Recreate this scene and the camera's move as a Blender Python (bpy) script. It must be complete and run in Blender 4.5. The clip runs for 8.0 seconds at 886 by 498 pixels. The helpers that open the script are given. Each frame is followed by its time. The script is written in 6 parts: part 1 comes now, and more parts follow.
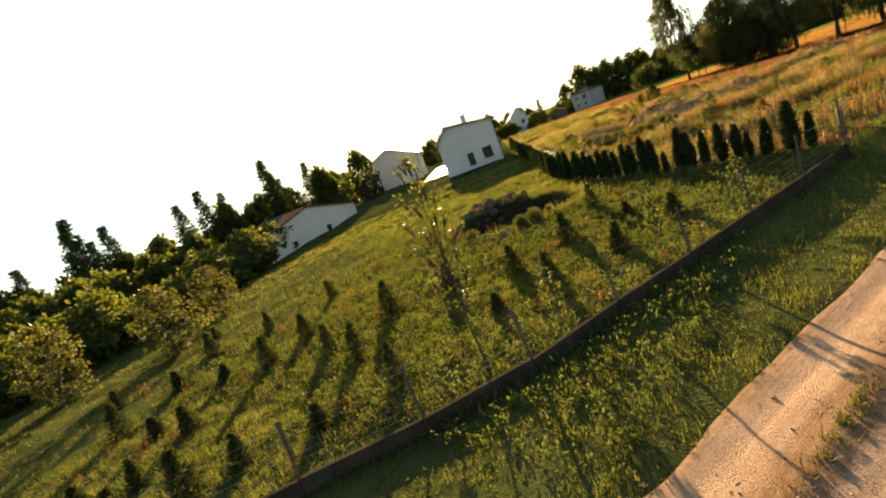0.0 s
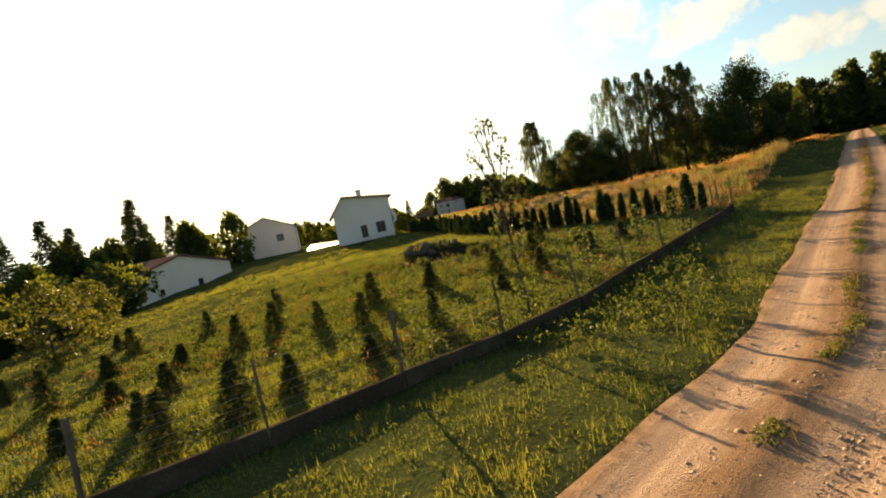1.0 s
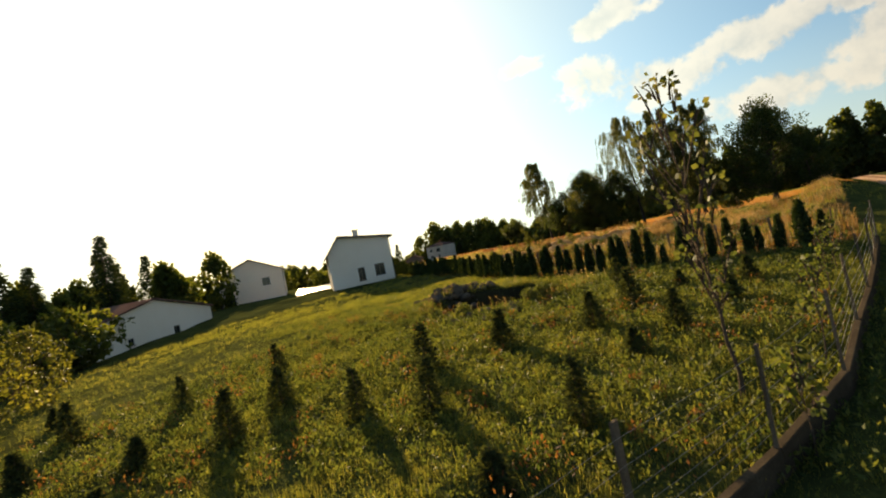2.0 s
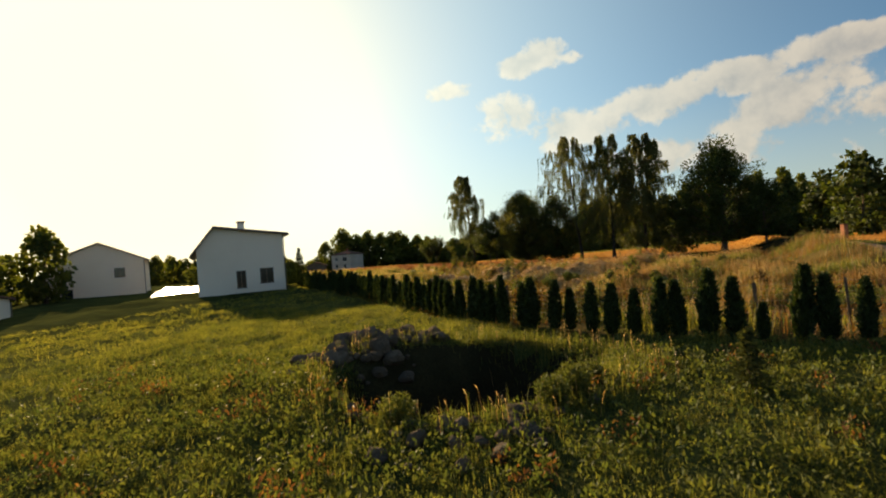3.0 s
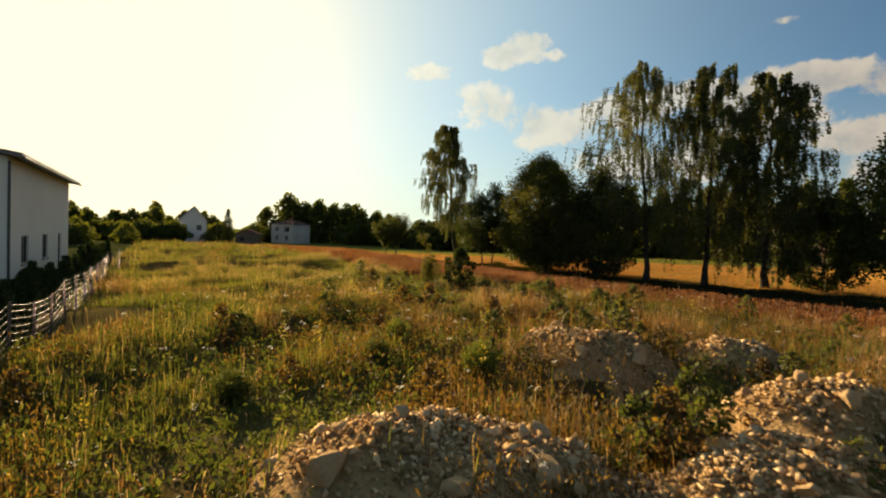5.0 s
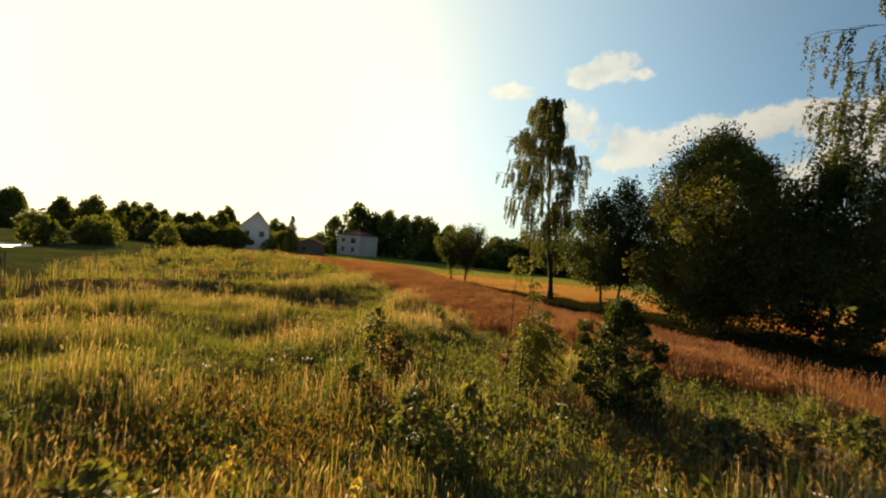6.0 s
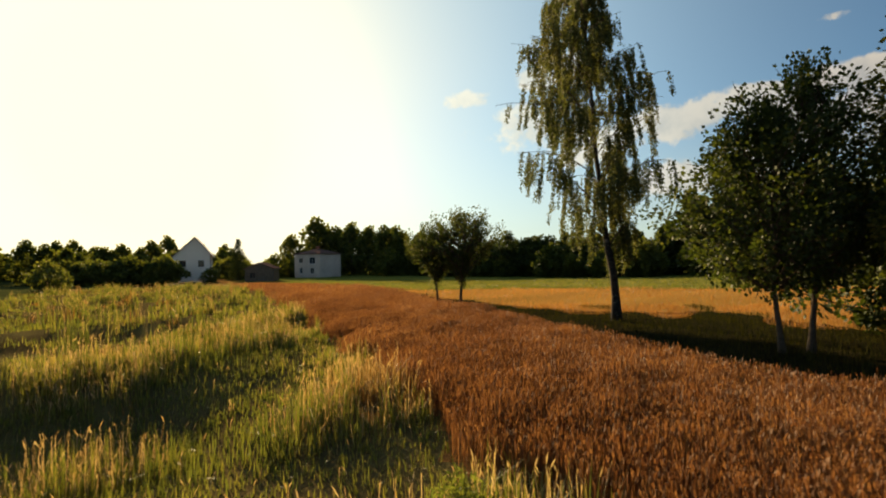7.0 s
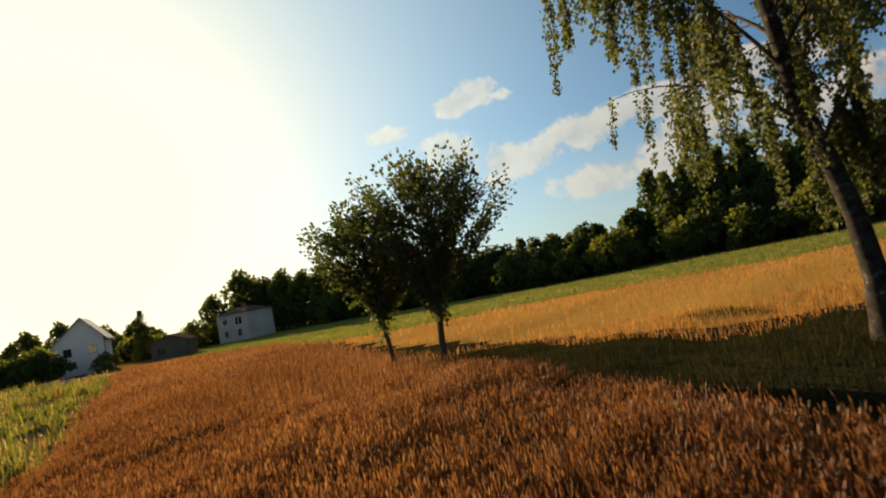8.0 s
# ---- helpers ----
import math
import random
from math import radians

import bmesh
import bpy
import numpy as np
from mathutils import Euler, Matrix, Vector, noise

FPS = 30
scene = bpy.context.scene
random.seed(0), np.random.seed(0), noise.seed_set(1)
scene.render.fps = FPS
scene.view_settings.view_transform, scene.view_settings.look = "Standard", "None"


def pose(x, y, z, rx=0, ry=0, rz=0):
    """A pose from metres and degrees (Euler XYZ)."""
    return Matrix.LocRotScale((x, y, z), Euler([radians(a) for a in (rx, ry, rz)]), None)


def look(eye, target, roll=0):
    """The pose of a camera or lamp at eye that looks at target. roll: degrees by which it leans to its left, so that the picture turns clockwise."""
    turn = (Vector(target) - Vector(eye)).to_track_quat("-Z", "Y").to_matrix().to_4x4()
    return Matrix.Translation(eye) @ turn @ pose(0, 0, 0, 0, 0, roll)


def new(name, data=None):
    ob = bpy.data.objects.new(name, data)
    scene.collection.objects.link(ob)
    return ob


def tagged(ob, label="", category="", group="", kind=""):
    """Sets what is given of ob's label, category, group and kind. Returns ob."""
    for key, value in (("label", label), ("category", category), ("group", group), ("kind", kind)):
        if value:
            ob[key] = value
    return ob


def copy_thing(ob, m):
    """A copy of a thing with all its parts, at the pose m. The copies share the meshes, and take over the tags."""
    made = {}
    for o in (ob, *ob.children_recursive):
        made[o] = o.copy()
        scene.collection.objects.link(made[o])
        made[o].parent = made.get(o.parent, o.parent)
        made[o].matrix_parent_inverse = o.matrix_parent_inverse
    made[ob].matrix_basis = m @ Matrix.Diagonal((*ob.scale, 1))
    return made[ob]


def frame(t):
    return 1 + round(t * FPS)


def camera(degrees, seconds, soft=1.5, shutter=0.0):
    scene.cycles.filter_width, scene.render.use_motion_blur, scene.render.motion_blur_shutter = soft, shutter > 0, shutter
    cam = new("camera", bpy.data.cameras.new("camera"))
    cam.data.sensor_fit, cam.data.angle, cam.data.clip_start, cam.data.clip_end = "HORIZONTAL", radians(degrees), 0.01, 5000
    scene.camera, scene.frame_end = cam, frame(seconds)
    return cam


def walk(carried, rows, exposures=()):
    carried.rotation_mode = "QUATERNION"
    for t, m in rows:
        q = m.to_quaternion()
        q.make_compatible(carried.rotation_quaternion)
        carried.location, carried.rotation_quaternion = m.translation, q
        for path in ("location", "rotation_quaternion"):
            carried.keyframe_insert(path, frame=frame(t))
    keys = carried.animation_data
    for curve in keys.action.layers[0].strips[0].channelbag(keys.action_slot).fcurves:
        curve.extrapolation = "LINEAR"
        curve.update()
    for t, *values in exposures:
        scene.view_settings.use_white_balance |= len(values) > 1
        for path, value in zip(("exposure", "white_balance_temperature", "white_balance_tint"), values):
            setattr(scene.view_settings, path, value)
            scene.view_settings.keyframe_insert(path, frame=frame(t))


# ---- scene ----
cam = camera(84.0, 8.0, soft=2.0, shutter=0.05)
PATH = [
    (0, (18.686, -30.157, 5.105), (11.557, -23.404, 3.216), -20.96),
    (0.5, (16.816, -34.058, 4.272), (12.221, -25.256, 3.082), -19.86),
    (1, (14.618, -35.290, 3.079), (10.222, -26.343, 2.278), -12.12),
    (1.5, (12.243, -34.556, 2.908), (7.999, -25.503, 2.743), -11.40),
    (2.8, (5.639, -22.951, 3.340), (2.971, -13.313, 3.396), -7.35),
    (3, (4.669, -20.545, 3.251), (2.537, -10.775, 3.339), -4.60),
    (3.5, (2.311, -13.762, 2.862), (1.421, -3.805, 3.154), -0.28),
    (4, (1.129, -6.959, 2.976), (1.009, 3.030, 3.423), -2.17),
    (4.5, (0.000, 0.000, 3.462), (0.000, 9.989, 3.930), -0.86),
    (5, (-1.613, 7.831, 3.909), (-2.997, 17.731, 3.637), 2.01),
    (5.2, (-2.039, 10.291, 3.970), (-4.589, 19.954, 3.622), 6.87),
    (6.5, (-7.678, 32.554, 4.030), (-10.506, 42.145, 4.160), 3.25),
    (7, (-10.080, 39.130, 3.592), (-12.370, 48.862, 3.821), -0.98),
    (7.5, (-12.095, 46.410, 3.177), (-13.792, 56.256, 3.599), -3.31),
    (8, (-13.411, 52.839, 3.028), (-14.504, 62.752, 3.762), -10.91),
]
walk(cam, [(t, look(eye, target, roll)) for t, eye, target, roll in PATH],
     [(0, 2.02, 8600, 10), (0.5, 1.88, 8700, 10), (1.5, 1.68, 8500, 10), (3.0, 1.26, 8200, 10), (4.0, 1.12, 8100, 10), (5.0, 1.16, 8200, 10), (6.5, 1.3, 8200, 10), (7.0, 1.2, 8000, 10), (8.0, 1.13, 7500, 10)])

# ---- world, sun, exposure ----
SUN_AZ, SUN_EL = -43.5, 14.0            # degrees, azimuth from +y to +x
sun_dir = Vector((math.sin(radians(SUN_AZ)) * math.cos(radians(SUN_EL)), math.cos(radians(SUN_AZ)) * math.cos(radians(SUN_EL)), math.sin(radians(SUN_EL))))


def toward(az, el):
    a, e = radians(az), radians(el)
    return Vector((math.sin(a) * math.cos(e), math.cos(a) * math.cos(e), math.sin(e)))


class Nodes:
    """A short way to write node trees."""

    def __init__(self, tree):
        self.tree = tree
        tree.nodes.clear()

    def add(self, kind, operation=None, **inputs):
        n = self.tree.nodes.new(kind)
        if operation:
            n.operation = operation
        for key, value in inputs.items():
            key = key.replace("_", " ")
            sock = n.inputs[int(key[1:])] if key[0] == "i" and key[1:].isdigit() else n.inputs[key]
            self.feed(sock, value)
        return n

    def feed(self, sock, value):
        if isinstance(value, bpy.types.NodeSocket):
            self.tree.links.new(value, sock)
        else:
            sock.default_value = value

    def math(self, op, a, b=0.0):
        return self.add("ShaderNodeMath", op, i0=a, i1=b).outputs[0]

    def dot(self, a, b):
        return self.add("ShaderNodeVectorMath", "DOT_PRODUCT", i0=a, i1=b).outputs["Value"]

    def mix(self, fac, a, b, blend="MIX"):
        n = self.tree.nodes.new("ShaderNodeMix")
        n.data_type, n.blend_type = "RGBA", blend
        self.feed(n.inputs[0], fac), self.feed(n.inputs[6], a), self.feed(n.inputs[7], b)
        return n.outputs[2]

    def step(self, value, lo, hi):
        n = self.add("ShaderNodeMapRange", Value=value)
        n.interpolation_type = "SMOOTHSTEP"
        n.inputs[1].default_value, n.inputs[2].default_value = lo, hi
        return n.outputs[0]

    def noise(self, vec, scale, detail=4.0, rough=0.55):
        return self.add("ShaderNodeTexNoise", Vector=vec, Scale=scale, Detail=detail, Roughness=rough).outputs[0]


def build_world():
    world = bpy.data.worlds.new("world")
    scene.world = world
    world.use_nodes = True
    n = Nodes(world.node_tree)
    sky = n.add("ShaderNodeTexSky")
    sky.sky_type, sky.sun_disc, sky.sun_elevation, sky.sun_rotation = "NISHITA", False, radians(SUN_EL), radians(SUN_AZ)
    sky.air_density, sky.dust_density, sky.ozone_density = 1.0, 0.25, 2.0
    way = n.add("ShaderNodeTexCoord").outputs["Generated"]
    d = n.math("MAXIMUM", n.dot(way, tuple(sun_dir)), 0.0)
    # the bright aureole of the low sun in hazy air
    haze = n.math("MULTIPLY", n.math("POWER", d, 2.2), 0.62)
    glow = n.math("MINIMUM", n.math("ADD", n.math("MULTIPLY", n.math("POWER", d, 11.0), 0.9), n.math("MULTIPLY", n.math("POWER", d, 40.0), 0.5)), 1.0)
    # cloud banks: azimuth, elevation, half width, half height, tilt, strength
    banks = [(-1.3, 20.0, 2.8, 1.5, 0, 1.0), (1.0, 20.7, 2.8, 2.0, 0, 1.0), (3.2, 19.9, 2.2, 0.9, 0, 0.8), (-10, 18.0, 3.4, 1.2, 0, 0.75), (-5, 14.6, 6.5, 2.6, 0, 0.7), (4, 13.0, 9, 2.4, 4, 0.65),
             (13, 14.2, 8, 2.1, 6, 0.75), (21, 14.9, 8, 1.8, 4, 1.0), (29, 15.4, 6.0, 1.5, 0, 1.0), (33.3, 14.4, 2.0, 1.7, 0, 1.0), (25.5, 12.8, 5.0, 2.6, 0, 1.0),
             (22, 10.8, 8, 2.3, 8, 0.85), (30, 9.8, 8, 2.0, 0, 0.8), (37, 10.6, 6, 2.2, 0, 0.8), (46, 13, 8, 2.6, 0, 0.7), (33, 7.0, 9, 1.8, 0, 0.6), (60, 16, 14, 5, 0, 0.9),
             (25.5, 20.8, 1.5, 0.45, 0, 0.7), (80, 20, 16, 6, 0, 0.9), (120, 24, 20, 7, 0, 0.9), (170, 22, 24, 7, 0, 0.9), (16, 8.5, 10, 2.0, 0, 0.65)]
    coarse, fine = n.noise(way, 13.0, 4.0, 0.55), n.noise(way, 46.0, 7.0, 0.62)
    relief = n.math("ADD", n.math("MULTIPLY", coarse, 0.72), n.math("MULTIPLY", fine, 0.28))
    best = None
    for az, el, w, h, tilt, power in banks:
        c = toward(az, el)
        right = Vector((math.cos(radians(az)), -math.sin(radians(az)), 0))
        up = right.cross(c)
        t = radians(tilt)
        right, up = right * math.cos(t) + up * math.sin(t), up * math.cos(t) - right * math.sin(t)
        u = n.math("MULTIPLY", n.dot(way, tuple(right)), 1 / math.sin(radians(w)))
        v = n.math("SUBTRACT", n.math("MULTIPLY", n.dot(way, tuple(up)), 1 / math.sin(radians(h))), 0.0)
        q = n.math("ADD", n.math("MULTIPLY", u, u), n.math("MULTIPLY", v, v))
        front = n.math("GREATER_THAN", n.dot(way, tuple(c)), 0.3)
        blob = n.math("SUBTRACT", n.math("MULTIPLY", n.math("SUBTRACT", 1.25, q), power), n.math("MULTIPLY", n.math("SUBTRACT", 1.0, front), 100.0))
        best = blob if best is None else n.math("MAXIMUM", best, blob)
    puff = n.math("ADD", best, n.math("MULTIPLY", n.math("SUBTRACT", relief, 0.5), 4.6))
    cover = n.step(puff, 0.25, 0.85)
    # lit from the sun's side: the relief is read a little nearer to the sun
    off = n.add("ShaderNodeVectorMath", "ADD", i0=way, i1=(sun_dir.x * 0.028, sun_dir.y * 0.028, 0.03)).outputs[0]
    near = n.math("ADD", n.math("MULTIPLY", n.noise(off, 13.0, 4.0, 0.55), 0.8), n.math("MULTIPLY", n.noise(off, 46.0, 7.0, 0.62), 0.2))
    here = n.math("ADD", n.math("MULTIPLY", coarse, 0.8), n.math("MULTIPLY", fine, 0.2))
    side = n.step(n.math("SUBTRACT", here, near), -0.2, 0.16)
    thin = n.math("SUBTRACT", 1.0, n.step(puff, 0.6, 2.6))
    lit = n.math("ADD", n.math("MULTIPLY", side, 0.65), n.math("MULTIPLY", thin, 0.4))
    tone = n.mix(lit, (2.0, 2.1, 2.45, 1), (5.4, 4.9, 4.4, 1))
    blue = n.mix(1.0, sky.outputs[0], (0.46, 0.76, 1.02, 1), "MULTIPLY")
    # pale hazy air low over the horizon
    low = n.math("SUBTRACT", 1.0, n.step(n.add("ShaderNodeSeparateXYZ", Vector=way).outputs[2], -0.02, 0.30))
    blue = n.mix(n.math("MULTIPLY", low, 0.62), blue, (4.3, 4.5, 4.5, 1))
    air = n.mix(n.math("MULTIPLY", cover, 0.85), blue, tone)
    # clearer, deeper air away from the sun
    air = n.mix(n.step(d, 0.45, 0.92), n.mix(1.0, air, (0.72, 0.74, 0.76, 1), "MULTIPLY"), air)
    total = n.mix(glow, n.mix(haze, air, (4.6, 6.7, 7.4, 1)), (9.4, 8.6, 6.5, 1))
    bg = n.add("ShaderNodeBackground", Color=total, Strength=0.071)
    n.add("ShaderNodeOutputWorld", Surface=bg.outputs[0])


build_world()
sun = new("sun", bpy.data.lights.new("sun", "SUN"))
sun.data.energy, sun.data.angle, sun.data.color = 5.0, radians(0.6), (1.0, 0.80, 0.55)
sun.matrix_world = look((0, 0, 60), Vector((0, 0, 60)) - sun_dir)


# ---- materials ----
def material(name):
    m = bpy.data.materials.new(name)
    m.use_nodes = True
    return m, Nodes(m.node_tree)


def where(n):
    return n.add("ShaderNodeNewGeometry").outputs["Position"]


def ramp(n, fac, stops):
    r = n.tree.nodes.new("ShaderNodeValToRGB")
    e = r.color_ramp.elements
    while len(e) < len(stops):
        e.new(0.5)
    for k, (at, col) in enumerate(stops):
        e[k].position, e[k].color = at, (*col, 1)
    n.feed(r.inputs[0], fac)
    return r.outputs[0]


def surface(name, stops, scale=1.0, fine=30.0, rough=0.85, bump=0.3, bump_scale=None, metallic=0.0, island=False):
    """A solid material: colour by broad noise, grained by fine noise, with relief."""
    m, n = material(name)
    p = where(n)
    a, b = n.noise(p, scale, 5.0), n.noise(p, fine, 4.0)
    f = n.math("ADD", n.math("MULTIPLY", a, 0.62), n.math("MULTIPLY", b, 0.38))
    if island:
        r = n.add("ShaderNodeNewGeometry").outputs["Random Per Island"]
        f = n.math("ADD", n.math("MULTIPLY", f, 0.6), n.math("MULTIPLY", r, 0.4))
    col = ramp(n, f, stops)
    bsdf = n.add("ShaderNodeBsdfPrincipled", Base_Color=col, Roughness=rough, Metallic=metallic)
    bsdf.inputs["Specular IOR Level"].default_value = 0.5 if rough < 0.7 else 0.0
    if bump:
        bu = n.add("ShaderNodeBump", Strength=bump, Distance=0.05, Height=n.noise(p, bump_scale or fine, 5.0))
        n.feed(bsdf.inputs["Normal"], bu.outputs[0])
    n.add("ShaderNodeOutputMaterial", Surface=bsdf.outputs[0])
    return m


def foliage(name, stops, patch=0.35, through_light=0.45, rough=0.6, gloss=0.25, warm=(1.25, 1.15, 0.55)):
    """Thin leaves and blades: reflect and let light through; the tint varies by patch and by leaf."""
    m, n = material(name)
    p = where(n)
    geo = n.add("ShaderNodeNewGeometry")
    f = n.math("ADD", n.math("MULTIPLY", n.noise(p, patch, 3.0), 0.75), n.math("MULTIPLY", geo.outputs["Random Per Island"], 0.5))
    col = ramp(n, n.math("SUBTRACT", f, 0.12), stops)
    front = n.add("ShaderNodeBsdfPrincipled", Base_Color=col, Roughness=rough)
    front.inputs["Specular IOR Level"].default_value = gloss
    back = n.add("ShaderNodeBsdfTranslucent", Color=n.mix(1.0, col, (*warm, 1), "MULTIPLY"))
    mixed = n.add("ShaderNodeMixShader", Fac=through_light, i1=front.outputs[0], i2=back.outputs[0])
    n.add("ShaderNodeOutputMaterial", Surface=mixed.outputs[0])
    return m


M = {}
M["lawn_soil"] = surface("lawn_soil", [(0.25, (0.022, 0.024, 0.010)), (0.5, (0.050, 0.058, 0.019)), (0.75, (0.095, 0.099, 0.030))], 0.5, 14, 0.95, 0.8)
M["meadow_soil"] = surface("meadow_soil", [(0.25, (0.045, 0.03, 0.014)), (0.5, (0.10, 0.075, 0.03)), (0.75, (0.13, 0.12, 0.04))], 0.4, 12, 0.95, 0.8)
M["field_soil"] = surface("field_soil", [(0.25, (0.12, 0.06, 0.02)), (0.5, (0.22, 0.11, 0.035)), (0.75, (0.30, 0.16, 0.05))], 0.5, 10, 0.95, 0.8)
M["far_field"] = surface("far_field", [(0.3, (0.22, 0.125, 0.03)), (0.5, (0.34, 0.185, 0.045)), (0.7, (0.42, 0.23, 0.06))], 0.05, 3, 0.95, 0.5)
M["gravel"] = surface("gravel", [(0.22, (0.20, 0.115, 0.07)), (0.5, (0.42, 0.27, 0.17)), (0.75, (0.60, 0.42, 0.28))], 0.7, 26, 0.95, 0.9, 34)
M["grit"] = surface("grit", [(0.2, (0.20, 0.14, 0.10)), (0.5, (0.38, 0.27, 0.19)), (0.8, (0.55, 0.44, 0.33))], 1.5, 20, 0.9, 0.4, island=True)
M["stone"] = surface("stone", [(0.25, (0.038, 0.031, 0.023)), (0.5, (0.095, 0.076, 0.056)), (0.8, (0.21, 0.165, 0.122))], 2.2, 22, 0.85, 0.6)
M["rubble_stone"] = surface("rubble_stone", [(0.2, (0.22, 0.135, 0.065)), (0.5, (0.42, 0.28, 0.145)), (0.8, (0.58, 0.42, 0.24))], 1.4, 25, 0.92, 0.5)
M["rubble"] = surface("rubble", [(0.28, (0.12, 0.075, 0.038)), (0.48, (0.48, 0.30, 0.14)), (0.7, (0.76, 0.55, 0.31))], 1.2, 25, 0.92, 0.6, island=True)
M["mound_soil"] = surface("mound_soil", [(0.25, (0.17, 0.105, 0.045)), (0.5, (0.40, 0.25, 0.11)), (0.75, (0.58, 0.38, 0.185))], 0.9, 18, 0.95, 1.0)
M["pit_soil"] = surface("pit_soil", [(0.25, (0.014, 0.012, 0.007)), (0.5, (0.030, 0.026, 0.013)), (0.75, (0.055, 0.05, 0.022))], 0.8, 16, 0.95, 1.0)
M["paving"] = surface("paving", [(0.25, (0.12, 0.10, 0.085)), (0.5, (0.19, 0.165, 0.135)), (0.8, (0.27, 0.235, 0.195))], 0.5, 20, 0.38, 0.1)
# Plinth concrete far darker than grey, with its backlit face's shade in the colour.
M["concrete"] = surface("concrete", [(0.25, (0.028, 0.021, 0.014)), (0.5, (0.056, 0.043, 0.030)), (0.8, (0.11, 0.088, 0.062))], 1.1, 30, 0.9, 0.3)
M["render_white"] = surface("render_white", [(0.2, (0.70, 0.62, 0.51)), (0.5, (0.78, 0.71, 0.60)), (0.8, (0.83, 0.77, 0.67))], 0.3, 20, 0.9, 0.15)
M["render_old"] = surface("render_old", [(0.25, (0.36, 0.31, 0.26)), (0.5, (0.52, 0.46, 0.40)), (0.8, (0.66, 0.60, 0.53))], 0.4, 8, 0.92, 0.3)
M["roof_tile"] = surface("roof_tile", [(0.25, (0.08, 0.045, 0.038)), (0.5, (0.14, 0.085, 0.07)), (0.8, (0.20, 0.13, 0.105))], 0.6, 12, 0.8, 0.5)
M["roof_metal"] = surface("roof_metal", [(0.25, (0.10, 0.085, 0.08)), (0.75, (0.17, 0.15, 0.14))], 0.5, 8, 0.5, 0.1, metallic=0.1)
M["brick_red"] = surface("brick_red", [(0.25, (0.22, 0.09, 0.06)), (0.75, (0.38, 0.18, 0.11))], 1.0, 20, 0.9, 0.4)
M["wood_post"] = surface("wood_post", [(0.25, (0.08, 0.06, 0.043)), (0.5, (0.14, 0.11, 0.08)), (0.8, (0.22, 0.18, 0.14))], 2.0, 40, 0.85, 0.5)
M["wire"] = surface("wire", [(0.3, (0.20, 0.185, 0.16)), (0.7, (0.30, 0.28, 0.25))], 2, 20, 0.4, 0.0, metallic=0.7)
M["dark_frame"] = surface("dark_frame", [(0.3, (0.05, 0.042, 0.036)), (0.7, (0.09, 0.075, 0.065))], 2, 20, 0.5, 0.1)
M["white_frame"] = surface("white_frame", [(0.3, (0.70, 0.69, 0.66)), (0.7, (0.80, 0.79, 0.77))], 2, 20, 0.5, 0.05)
M["bark"] = surface("bark", [(0.25, (0.045, 0.034, 0.026)), (0.5, (0.09, 0.07, 0.052)), (0.8, (0.15, 0.12, 0.09))], 2.0, 18, 0.95, 0.9)


def lane():
    """Trodden gravel: pale wheel tracks, a darker earthy middle and edges, washed patches."""
    m, n = material("lane")
    p = where(n)
    across = n.add("ShaderNodeAttribute")
    across.attribute_name = "across"
    u = n.math("ABSOLUTE", across.outputs["Fac"])
    along = n.add("ShaderNodeAttribute")
    along.attribute_name = "along"
    lines = n.add("ShaderNodeCombineXYZ", X=n.math("MULTIPLY", across.outputs["Fac"], 11.0), Y=n.math("MULTIPLY", along.outputs["Fac"], 0.16)).outputs[0]
    streak = n.noise(lines, 1.0, 4.0, 0.6)
    blur = n.math("ADD", u, n.math("MULTIPLY", n.math("SUBTRACT", n.noise(p, 1.6, 5.0, 0.65), 0.5), 0.75))
    rut = n.math("MULTIPLY", n.step(blur, 0.2, 0.6), n.math("SUBTRACT", 1.0, n.step(blur, 1.0, 1.5)))
    grain = n.math("ADD", n.math("MULTIPLY", n.noise(p, 32.0, 5.0, 0.7), 0.42), n.math("ADD", n.math("MULTIPLY", n.noise(p, 0.9, 5.0), 0.18), n.math("MULTIPLY", streak, 0.4)))
    earth = ramp(n, grain, [(0.3, (0.11, 0.064, 0.038)), (0.5, (0.24, 0.145, 0.088)), (0.72, (0.39, 0.255, 0.165))])
    pale = ramp(n, grain, [(0.3, (0.26, 0.155, 0.10)), (0.5, (0.42, 0.275, 0.185)), (0.72, (0.58, 0.41, 0.29))])
    bu = n.add("ShaderNodeBump", Strength=0.9, Distance=0.05, Height=n.noise(p, 34.0, 5.0, 0.65))
    s = n.add("ShaderNodeBsdfPrincipled", Base_Color=n.mix(rut, earth, pale), Roughness=0.95, Normal=bu.outputs[0])
    s.inputs["Specular IOR Level"].default_value = 0.0
    n.add("ShaderNodeOutputMaterial", Surface=s.outputs[0])
    return m


